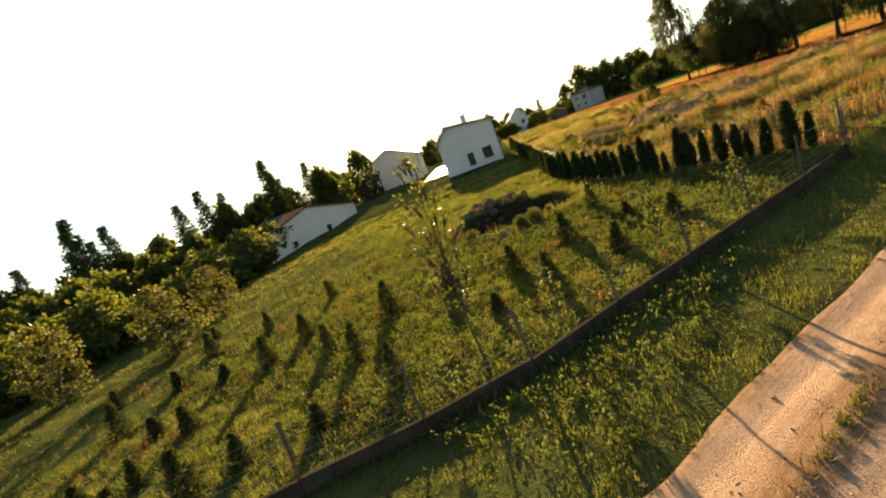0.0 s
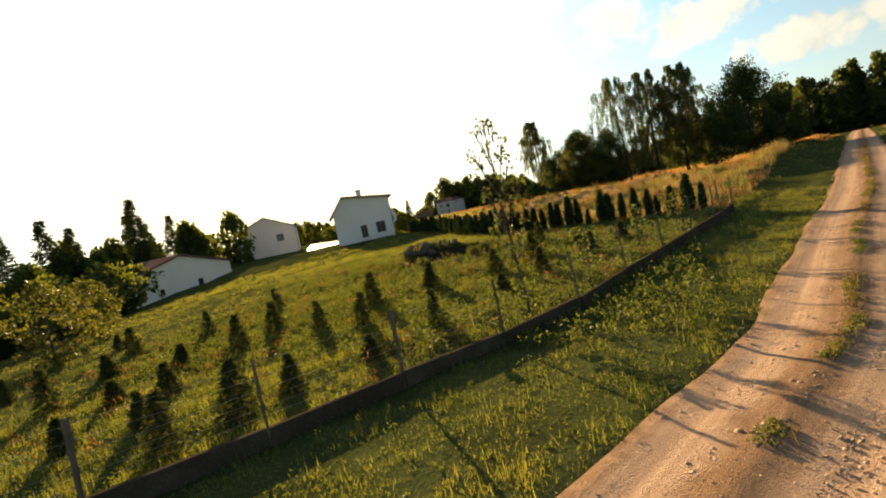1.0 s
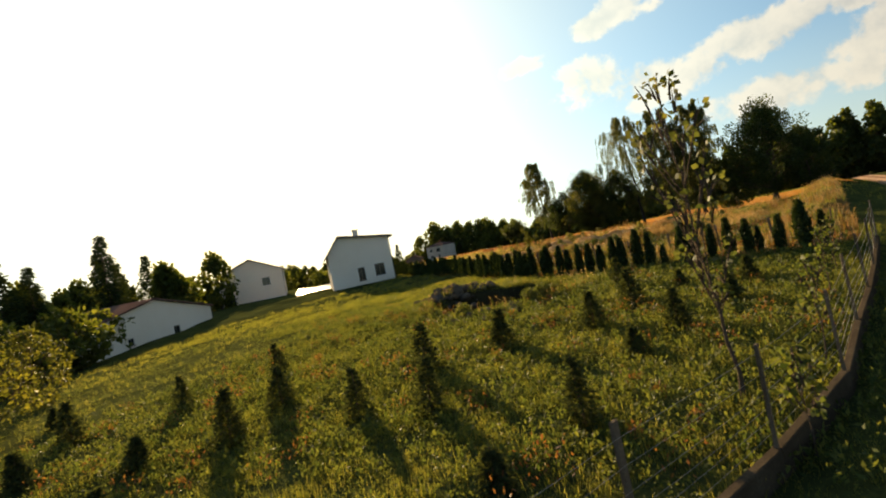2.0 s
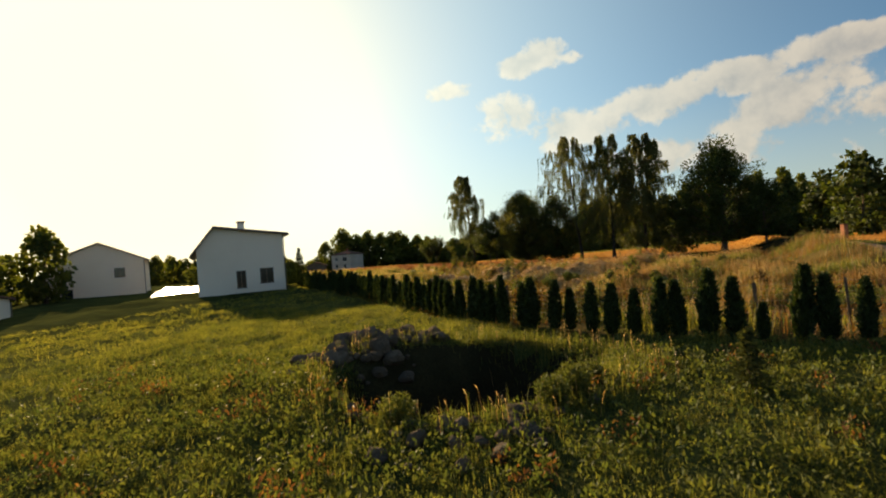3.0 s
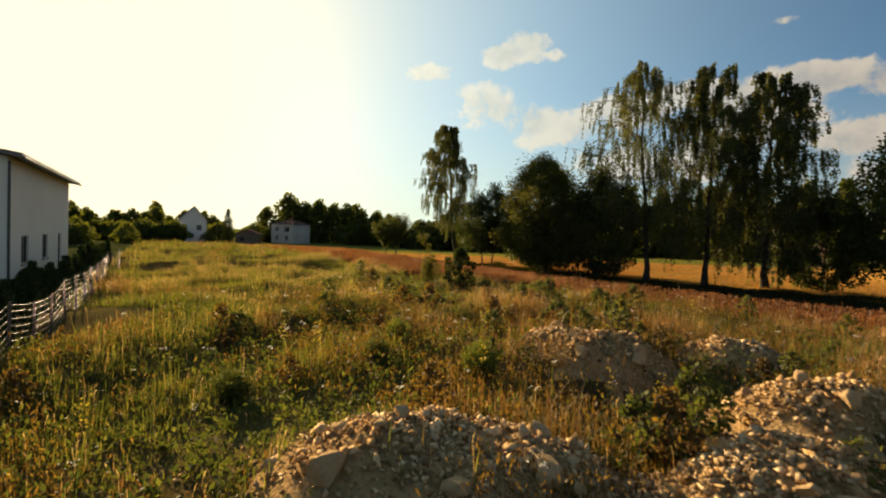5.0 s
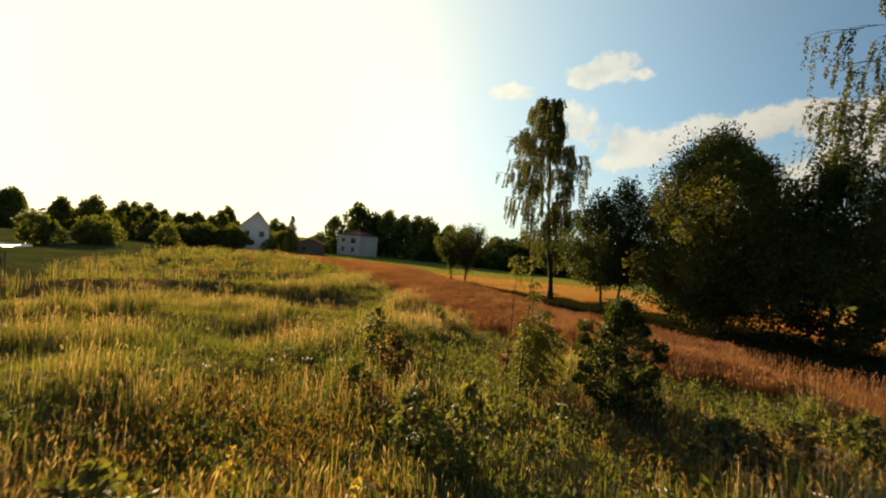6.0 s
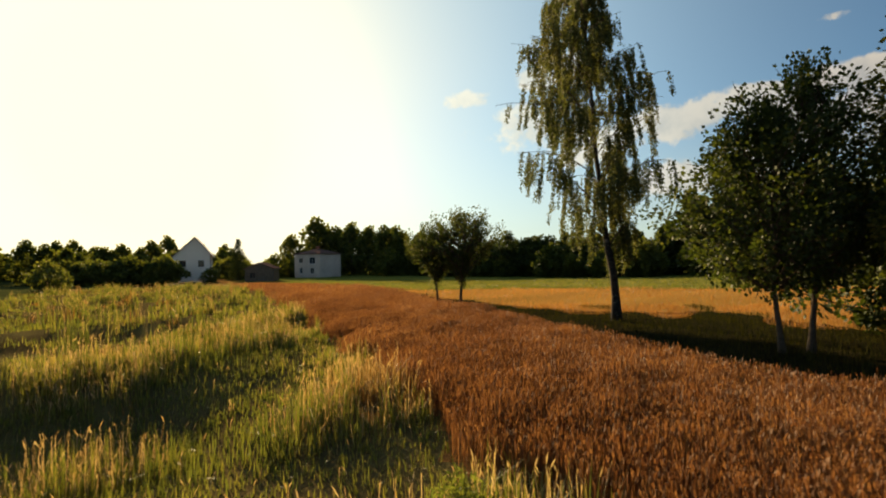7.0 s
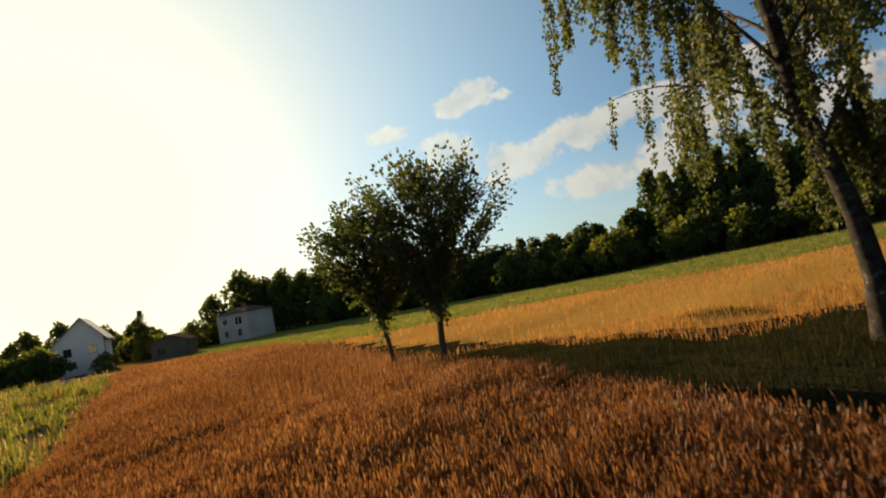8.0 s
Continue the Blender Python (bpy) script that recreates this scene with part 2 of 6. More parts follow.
def birch_bark():
    m, n = material("birch_bark")
    p = where(n)
    flat = n.add("ShaderNodeMapping", Vector=p)
    flat.inputs["Scale"].default_value = (2.2, 2.2, 9.0)
    a, b = n.noise(flat.outputs[0], 1.2, 5.0, 0.65), n.noise(p, 1.1, 4.0)
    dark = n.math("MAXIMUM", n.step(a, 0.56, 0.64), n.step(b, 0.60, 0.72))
    # White bark set near black: the backlit trunk's shade is in this colour.
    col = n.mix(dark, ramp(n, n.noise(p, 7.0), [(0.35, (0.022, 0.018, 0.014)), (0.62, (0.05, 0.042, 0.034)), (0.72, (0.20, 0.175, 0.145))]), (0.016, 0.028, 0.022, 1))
    bu = n.add("ShaderNodeBump", Strength=0.5, Distance=0.03, Height=a)
    s = n.add("ShaderNodeBsdfPrincipled", Base_Color=col, Roughness=0.9, Normal=bu.outputs[0])
    s.inputs["Specular IOR Level"].default_value = 0.05
    n.add("ShaderNodeOutputMaterial", Surface=s.outputs[0])
    return m


def glass():
    m, n = material("window_glass")
    s = n.add("ShaderNodeBsdfPrincipled", Base_Color=(0.02, 0.025, 0.03, 1), Roughness=0.06)
    s.inputs["Specular IOR Level"].default_value = 0.7
    n.add("ShaderNodeOutputMaterial", Surface=s.outputs[0])
    return m


M["green_field"] = surface("green_field", [(0.3, (0.085, 0.10, 0.022)), (0.5, (0.13, 0.14, 0.03)), (0.7, (0.18, 0.17, 0.04))], 0.12, 5, 0.95, 0.6)
M["lane"] = lane()
M["birch_bark"] = birch_bark()
M["glass"] = glass()
M["lawn"] = foliage("lawn", [(0.2, (0.062, 0.084, 0.024)), (0.5, (0.136, 0.148, 0.040)), (0.8, (0.238, 0.218, 0.064))], 0.35, 0.6, gloss=0.1)
M["clover"] = foliage("clover", [(0.2, (0.041, 0.063, 0.020)), (0.5, (0.078, 0.099, 0.030)), (0.85, (0.133, 0.143, 0.044))], 0.5, 0.55, gloss=0.08)
M["feather"] = foliage("feather", [(0.2, (0.075, 0.11, 0.028)), (0.5, (0.13, 0.165, 0.042)), (0.85, (0.2, 0.22, 0.06))], 0.6, 0.55, gloss=0.1)
M["weed"] = foliage("weed", [(0.2, (0.042, 0.066, 0.022)), (0.5, (0.082, 0.103, 0.032)), (0.85, (0.15, 0.158, 0.048))], 0.6, 0.45, gloss=0.1)
# Leaves lightened to imitate the bright haze round far trees towards the sun.
M["hazed_leaf"] = foliage("hazed_leaf", [(0.2, (0.05, 0.07, 0.016)), (0.5, (0.085, 0.105, 0.024)), (0.85, (0.14, 0.145, 0.035))], 0.2, 0.55)
M["ash_leaf"] = foliage("ash_leaf", [(0.2, (0.065, 0.082, 0.016)), (0.5, (0.115, 0.125, 0.024)), (0.85, (0.19, 0.175, 0.034))], 0.8, 0.5)
M["rust_weed"] = foliage("rust_weed", [(0.2, (0.075, 0.048, 0.017)), (0.5, (0.155, 0.095, 0.03)), (0.85, (0.25, 0.16, 0.05))], 0.4, 0.45)
M["red_weed"] = foliage("red_weed", [(0.2, (0.10, 0.045, 0.02)), (0.5, (0.17, 0.075, 0.03)), (0.8, (0.22, 0.12, 0.04))], 0.6, 0.4)
M["meadow"] = foliage("meadow", [(0.12, (0.055, 0.06, 0.02)), (0.4, (0.135, 0.10, 0.034)), (0.62, (0.25, 0.125, 0.048)), (0.88, (0.36, 0.175, 0.068))], 0.22, 0.38)
M["green_tall"] = foliage("green_tall", [(0.15, (0.055, 0.078, 0.022)), (0.5, (0.125, 0.142, 0.038)), (0.85, (0.23, 0.20, 0.06))], 0.3, 0.5)
M["seed"] = foliage("seed", [(0.2, (0.28, 0.175, 0.10)), (0.5, (0.39, 0.265, 0.165)), (0.8, (0.49, 0.37, 0.25))], 0.3, 0.5)
M["wheat"] = foliage("wheat", [(0.15, (0.072, 0.030, 0.014)), (0.45, (0.165, 0.074, 0.030)), (0.8, (0.34, 0.18, 0.072))], 0.3, 0.4, warm=(1.2, 1.0, 0.7))
# Verge strip: darkened grass and soil that stand in for the trees' shadow band.
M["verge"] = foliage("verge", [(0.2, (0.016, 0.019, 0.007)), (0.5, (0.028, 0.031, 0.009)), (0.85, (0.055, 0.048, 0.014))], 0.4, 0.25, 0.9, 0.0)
M["shaded_verge_soil"] = surface("shaded_verge_soil", [(0.25, (0.012, 0.010, 0.006)), (0.5, (0.024, 0.021, 0.010)), (0.75, (0.045, 0.038, 0.017))], 0.6, 14, 0.95, 0.8)
M["straw"] = foliage("straw", [(0.2, (0.25, 0.12, 0.032)), (0.5, (0.35, 0.175, 0.048)), (0.8, (0.43, 0.235, 0.07))], 0.12, 0.45, warm=(1.2, 1.0, 0.7))
M["flower"] = foliage("flower", [(0.3, (0.62, 0.58, 0.50)), (0.7, (0.75, 0.72, 0.66))], 1.0, 0.4, warm=(1, 1, 1))
M["goldenrod"] = foliage("goldenrod", [(0.3, (0.45, 0.32, 0.03)), (0.7, (0.60, 0.45, 0.06))], 1.0, 0.4, warm=(1, 1, 1))
M["thuja"] = foliage("thuja", [(0.2, (0.016, 0.030, 0.012)), (0.5, (0.03, 0.05, 0.016)), (0.85, (0.055, 0.08, 0.025))], 0.8, 0.22)
M["spruce"] = foliage("spruce", [(0.2, (0.018, 0.030, 0.014)), (0.5, (0.032, 0.05, 0.02)), (0.85, (0.06, 0.075, 0.03))], 0.4, 0.2, 0.9, 0.0)
M["young_spruce"] = foliage("young_spruce", [(0.2, (0.028, 0.038, 0.020)), (0.5, (0.05, 0.062, 0.026)), (0.85, (0.085, 0.095, 0.035))], 0.8, 0.3, 0.9, 0.0)
M["birch_leaf"] = foliage("birch_leaf", [(0.2, (0.043, 0.062, 0.022)), (0.5, (0.08, 0.096, 0.034)), (0.85, (0.15, 0.148, 0.05))], 0.35, 0.5)
M["oak_leaf"] = foliage("oak_leaf", [(0.2, (0.022, 0.038, 0.010)), (0.5, (0.042, 0.062, 0.015)), (0.85, (0.08, 0.095, 0.024))], 0.35, 0.42)
M["maple_leaf"] = foliage("maple_leaf", [(0.2, (0.03, 0.05, 0.013)), (0.5, (0.055, 0.078, 0.02)), (0.85, (0.11, 0.12, 0.03))], 0.4, 0.45)
M["row_maple_leaf"] = foliage("row_maple_leaf", [(0.2, (0.030, 0.050, 0.016)), (0.5, (0.058, 0.076, 0.024)), (0.85, (0.11, 0.115, 0.034))], 0.4, 0.5)
M["willow_leaf"] = foliage("willow_leaf", [(0.2, (0.05, 0.062, 0.016)), (0.5, (0.095, 0.10, 0.024)), (0.85, (0.165, 0.15, 0.036))], 0.4, 0.5)


# ---- building blocks ----
rng = np.random.default_rng(7)


def mesh_of(name, verts, faces, mat=None, smooth=False):
    """A mesh from arrays; faces all with as many corners as the array is wide."""
    verts, faces = np.asarray(verts, np.float32), np.asarray(faces, np.int32)
    me = bpy.data.meshes.new(name)
    me.vertices.add(len(verts))
    me.vertices.foreach_set("co", verts.ravel())
    me.loops.add(faces.size)
    me.loops.foreach_set("vertex_index", faces.ravel())
    me.polygons.add(len(faces))
    me.polygons.foreach_set("loop_start", np.arange(0, faces.size, faces.shape[1], dtype=np.int32))
    if smooth:
        me.polygons.foreach_set("use_smooth", np.ones(len(faces), bool))
    me.update(calc_edges=True)
    me.validate()
    if mat:
        me.materials.append(mat)
    return me


def part(name, data, parent, label="", at=None):
    """A mesh (or a bmesh) as ONE object under a thing or a part."""
    ob = new(name, data)
    ob.parent = parent
    if at is not None:
        ob.matrix_basis = at
    return tagged(ob, label)


def join(*pieces):
    """Several (verts, faces) as one pair."""
    vs, fs, k = [], [], 0
    for v, f in pieces:
        vs.append(v), fs.append(np.asarray(f) + k)
        k += len(v)
    return np.concatenate(vs), np.concatenate(fs)


def tube(points, radii, sides=7):
    """A bent, tapering stem along points, as verts and quads."""
    p, r = np.asarray(points, float), np.asarray(radii, float)
    t = np.gradient(p, axis=0)
    t /= np.linalg.norm(t, axis=1, keepdims=True) + 1e-9
    ref = np.where(np.abs(t[:, 2:3]) > 0.9, [[1.0, 0, 0]], [[0, 0, 1.0]])
    a = np.cross(t, ref)
    a /= np.linalg.norm(a, axis=1, keepdims=True) + 1e-9
    b = np.cross(t, a)
    ang = np.linspace(0, 2 * np.pi, sides, endpoint=False)
    v = p[:, None] + r[:, None, None] * (np.cos(ang)[None, :, None] * a[:, None] + np.sin(ang)[None, :, None] * b[:, None])
    k, n = len(p), sides
    i, j = np.meshgrid(np.arange(k - 1), np.arange(n), indexing="ij")
    f = np.stack([i * n + j, i * n + (j + 1) % n, (i + 1) * n + (j + 1) % n, (i + 1) * n + j], -1).reshape(-1, 4)
    return v.reshape(-1, 3), f


def leaf_quads(p, size, along=None, narrow=0.55, g=rng):
    """Small diamond leaves at points p, turned at random or hanging along a way."""
    n = len(p)
    size = np.broadcast_to(size, n)[:, None]
    u = g.normal(size=(n, 3)) if along is None else along + g.normal(size=(n, 3)) * 0.35
    u /= np.linalg.norm(u, axis=1, keepdims=True) + 1e-9
    w = np.cross(u, g.normal(size=(n, 3)))
    w /= np.linalg.norm(w, axis=1, keepdims=True) + 1e-9
    v = np.stack([p, p + size * (0.5 * u + 0.5 * narrow * w), p + size * u, p + size * (0.5 * u - 0.5 * narrow * w)], 1)
    return v.reshape(-1, 3), np.arange(4 * n).reshape(-1, 4)


def box(x0, y0, z0, x1, y1, z1, bevel=0.0):
    b = bmesh.new()
    bmesh.ops.create_cube(b, size=1.0, matrix=Matrix.Translation(((x0 + x1) / 2, (y0 + y1) / 2, (z0 + z1) / 2)) @ Matrix.Diagonal((x1 - x0, y1 - y0, z1 - z0, 1)))
    if bevel:
        bmesh.ops.bevel(b, geom=b.edges[:], offset=bevel, segments=1, affect="EDGES")
    return b


def bm_mesh(name, b, mat):
    me = bpy.data.meshes.new(name)
    b.to_mesh(me)
    b.free()
    me.materials.append(mat)
    return me


# ---- the lie of the land ----
def smooth(v, lo, hi):
    t = np.clip((np.asarray(v, float) - lo) / (hi - lo), 0, 1)
    return t * t * (3 - 2 * t)


def along_line(pts, step, jitter=0.0):
    """Points every so many metres along a polyline."""
    p = np.asarray(pts, float)
    d = np.r_[0, np.cumsum(np.linalg.norm(np.diff(p, axis=0), axis=1))]
    s = np.arange(0, d[-1], step)
    s = s + rng.uniform(-jitter, jitter, len(s))
    return np.stack([np.interp(s, d, p[:, k]) for k in range(p.shape[1])], 1)


def line_gap(x, y, pts):
    """Distance to a polyline, with its sign: plus to the right of its way."""
    p = np.asarray(pts, float)
    best, sign = np.full(np.shape(x), 1e9), np.ones(np.shape(x))
    for a, b in zip(p[:-1], p[1:]):
        w = b - a
        t = np.clip(((x - a[0]) * w[0] + (y - a[1]) * w[1]) / (w @ w), 0, 1)
        d = np.hypot(x - a[0] - t * w[0], y - a[1] - t * w[1])
        s = np.sign((x - a[0]) * w[1] - (y - a[1]) * w[0])
        sign, best = np.where(d < best, s, sign), np.minimum(d, best)
    return best * sign


ROAD = [(-14, -90), (2.5, -55), (14.2, -31), (16.8, -25.2), (19.0, -17.4), (22.3, -7.0), (31, 25), (55, 114), (130, 400)]
FENCE = [(1.5, -38.5), (5.9, -31.6), (8.0, -29.0), (9.7, -26.0), (11.7, -22.9), (13.2, -19.0), (14.3, -16.3), (17.2, -8.2)]
HEDGE = [(15.6, -8.0), (11.4, -6.9), (9.0, -6.0), (5.6, -4.4), (3.0, -2.7), (0.4, -0.4), (-3.0, 3.9), (-11.3, 14.6), (-20.0, 26.0), (-30.0, 39.0)]
BACK_FENCE = [(16.4, -6.4), (9.3, -4.7), (3.6, -1.5), (0.6, 0.8), (-2.55, 4.75), (-10.75, 15.15), (-19.3, 26.5), (-29.3, 39.6)]
WHEAT_EDGE = [(-60, 106), (-33, 74), (-22.4, 61), (-18.6, 56), (-15.6, 51.8), (-13.6, 48.5), (-11.4, 45.6), (-9.8, 44.2), (-8.5, 43), (-7.2, 41.7), (-5, 40.6), (-2, 38.5), (4, 34.2), (7, 30), (9, 26.5), (13, 25), (16, 27.5), (19, 29.6), (36, 22.6)]
WHEAT_END = [(-58, 116), (-34, 90), (-22, 75), (-13.6, 62), (-11, 57), (-9, 53.5), (-7, 50.8), (-5.3, 49), (-3, 47), (1, 43), (6, 37.5), (9.5, 33.2), (14, 30.5), (24, 26.5), (36, 21)]
TREE_ROW = [(-60, 102), (-30, 80), (-15, 65), (-3, 55), (9, 47.4), (23, 41), (45, 29)]
PIT = (2.65, -8.7)
MOUNDS = [(-2.9, 13.4, 1.7, 1.5, 0.78), (-1.5, 13.9, 1.4, 1.1, 0.7), (1.7, 13.9, 1.6, 1.2, 0.9), (0.5, 13.7, 1.0, 0.9, 0.5), (3.3, 16.9, 1.7, 1.3, 0.85), (2.3, 15.6, 1.3, 0.9, 0.55),
          (4.5, 22.0, 1.5, 1.1, 0.8), (0.7, 20.0, 1.9, 1.5, 0.9), (-0.4, 20.6, 1.2, 1.0, 0.6), (7.6, 19.8, 1.6, 1.2, 0.85), (11.0, 21.8, 1.8, 1.4, 0.9), (7.2, 15.2, 2.0, 1.5, 1.0), (8.8, 17.0, 1.8, 1.4, 0.95),
          (4.5, 11.9, 1.8, 1.4, 1.0), (6.2, 12.3, 2.0, 1.6, 0.95), (5.4, 7.6, 1.7, 1.4, 0.7), (-1.9, 10.7, 1.5, 0.9, 0.5), (12.8, 25.4, 2.6, 1.8, 0.9)]


def wave(x, y, k, a, b):
    return np.sin(x * k + a) * np.cos(y * k * 0.83 + b)


class Patches:
    """Smooth irregular values between about -1 and 1, with patches of a given size."""

    def __init__(self, size, seed):
        g = np.random.default_rng(seed)
        a = g.uniform(0, 6.283, 9)
        k = 6.283 / size * g.uniform(0.6, 1.5, 9)
        self.kx, self.ky, self.ph = k * np.cos(a), k * np.sin(a), g.uniform(0, 6.283, 9)

    def __call__(self, x, y):
        return sum(np.sin(x * p + y * q + r) for p, q, r in zip(self.kx, self.ky, self.ph)) / 2.6


tall_patch, kind_patch, rust_patch, lawn_patch = Patches(5.0, 1), Patches(6.5, 2), Patches(9.0, 3), Patches(2.2, 4)


def mound_height(x, y):
    out = np.zeros(np.shape(x))
    for cx, cy, rx, ry, hh in MOUNDS:
        q = ((x - cx) / rx) ** 2 + ((y - cy) / ry) ** 2
        out = np.maximum(out, hh * np.exp(-1.2 * q ** 1.4) * (1 + 0.16 * wave(x, y, 2.3, cx, cy) + 0.08 * wave(x, y, 5.1, cy, cx)))
    return out


def ground(x, y):
    """Height of the ground."""
    x, y = np.asarray(x, float), np.asarray(y, float)
    h = np.interp(y, [-34, -24, -16, -9, -3, 10, 30, 60], [-0.38, -0.32, -0.02, 0.32, 0.45, 0.68, 0.88, 0.92])
    h = h - 0.9 * smooth(-x, 6, 40) * (1 - smooth(y, -10, 25))
    h = h - 1.3 * smooth(np.hypot(x + 60, y - 150), 120, 40) * smooth(y, 70, 120)
    h = h + 0.06 * wave(x, y, 0.55, 1, 2) + 0.04 * wave(x, y, 1.3, 4, 0.5)
    h = h + 0.14 * tall_patch(x * 0.7, y * 0.7) * smooth(y, 0, 6) * (1 - smooth(-line_gap(x, y, WHEAT_EDGE), -2.5, 0.0))
    rg = np.abs(line_gap(x, y, ROAD))
    h = np.where(rg < 6, h * smooth(rg, 2, 6) + (1 - smooth(rg, 2, 6)) * np.interp(y, [-34, -20, 0, 40], [-0.34, -0.28, 0.15, 0.9]), h)
    side = line_gap(x, y, ROAD)
    h = h + 1.1 * np.exp(-((side + 5.6) / 2.3) ** 2) * smooth(y, 2, 16) * (1 - smooth(y, 60, 90))
    h = h - 0.14 * (1 - smooth(rg, 1.05, 1.5))
    q = ((x - PIT[0] + 0.5 * np.sin(y * 1.1)) / 2.6) ** 2 + ((y - PIT[1] + 0.4 * np.sin(x * 1.3)) / 2.5) ** 2
    h = h - 2.1 * np.exp(-0.95 * q ** 3.2) + 0.3 * np.exp(-3.5 * (np.sqrt(q) - 1.35) ** 2) * smooth(-x, -3.0, 2.0)
    h = h + 0.3 * np.exp(-((x + 1.0) / 1.2) ** 2 - ((y + 6.6) / 1.1) ** 2)
    for cx, cy, rx, ry, deep in ((1.0, 7.0, 2.0, 1.5, 0.85), (3.3, 8.6, 1.0, 1.3, 0.75), (-0.9, 8.4, 1.2, 0.9, 0.5), (2.9, 12.7, 0.9, 1.0, 0.6), (1.4, 17.9, 1.3, 0.9, 0.55), (5.2, 14.2, 1.1, 0.8, 0.4), (-0.2, 12.6, 0.7, 0.9, 0.4), (-19.5, 45.2, 5.5, 2.3, 1.0)):
        h = h - deep * np.exp(-(((x - cx) / rx) ** 2 + ((y - cy) / ry) ** 2) ** 1.5)
    return h + mound_height(x, y)


def zone(x, y):
    """0 lawn and plot, 1 meadow, 2 wheat, 3 open field beyond the trees."""
    left_of_fence = line_gap(x, y, FENCE) < 0
    south = line_gap(x, y, HEDGE) < -0.2
    road_side = np.abs(line_gap(x, y, ROAD)) < 5.0
    wheat = line_gap(x, y, WHEAT_EDGE) + 0.45 * lawn_patch(x * 0.8, y * 0.8) < 0
    beyond = line_gap(x, y, WHEAT_END) < 0
    out = np.where(south, 0, 1)
    out = np.where(~south & wheat, 2, out)
    out = np.where(~south & beyond, 3, out)
    return np.where(road_side | ((line_gap(x, y, ROAD) > 0) & (y < 30 + 3 * tall_patch(x * 0.5, y * 0.5))), 0, out)


def row_shade(x, y):
    """The rank strip in front of the row of trees, coloured dark as their shadow."""
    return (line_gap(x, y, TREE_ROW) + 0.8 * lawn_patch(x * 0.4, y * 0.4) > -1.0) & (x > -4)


def build_ground():
    def axis(lo, hi, step, far):
        tail = step * np.cumsum(1.16 ** np.arange(1, 200))
        tail = tail[tail < far]
        return np.r_[lo - tail[::-1], np.arange(lo, hi, step), hi + tail]

    xs, ys = axis(-24, 46, 0.36, 2400), axis(-40, 66, 0.36, 2600)
    gx, gy = np.meshgrid(xs, ys, indexing="ij")
    gz = ground(gx, gy)
    v = np.stack([gx, gy, gz], -1).reshape(-1, 3)
    i, j = np.meshgrid(np.arange(len(xs) - 1), np.arange(len(ys) - 1), indexing="ij")
    n = len(ys)
    f = np.stack([i * n + j, (i + 1) * n + j, (i + 1) * n + j + 1, i * n + j + 1], -1).reshape(-1, 4)
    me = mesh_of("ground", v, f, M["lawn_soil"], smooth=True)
    for key in ("meadow_soil", "field_soil", "far_field", "mound_soil", "pit_soil", "shaded_verge_soil", "green_field"):
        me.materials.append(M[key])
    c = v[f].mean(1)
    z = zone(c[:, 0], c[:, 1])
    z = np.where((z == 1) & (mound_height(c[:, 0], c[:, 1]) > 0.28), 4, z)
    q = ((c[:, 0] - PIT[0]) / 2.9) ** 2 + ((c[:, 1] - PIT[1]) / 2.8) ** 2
    # inside the pit: a near-black soil
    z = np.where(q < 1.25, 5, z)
    # shadow band of the tree row, laid into the ground as near-black soil
    z = np.where((z == 3) & ((line_gap(c[:, 0], c[:, 1], WHEAT_END) > -7 - np.interp(c[:, 0], [-18, -9, -3], [-5.0, -1.7, 4.0])) | row_shade(c[:, 0], c[:, 1])), 6, z)
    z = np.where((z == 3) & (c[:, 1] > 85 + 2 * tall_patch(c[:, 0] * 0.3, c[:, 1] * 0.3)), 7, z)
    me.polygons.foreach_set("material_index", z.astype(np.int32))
    me.update()
    tagged(new("ground", me), "rolling grassy ground with plot, meadow and fields", "ground", kind="structure")


build_ground()


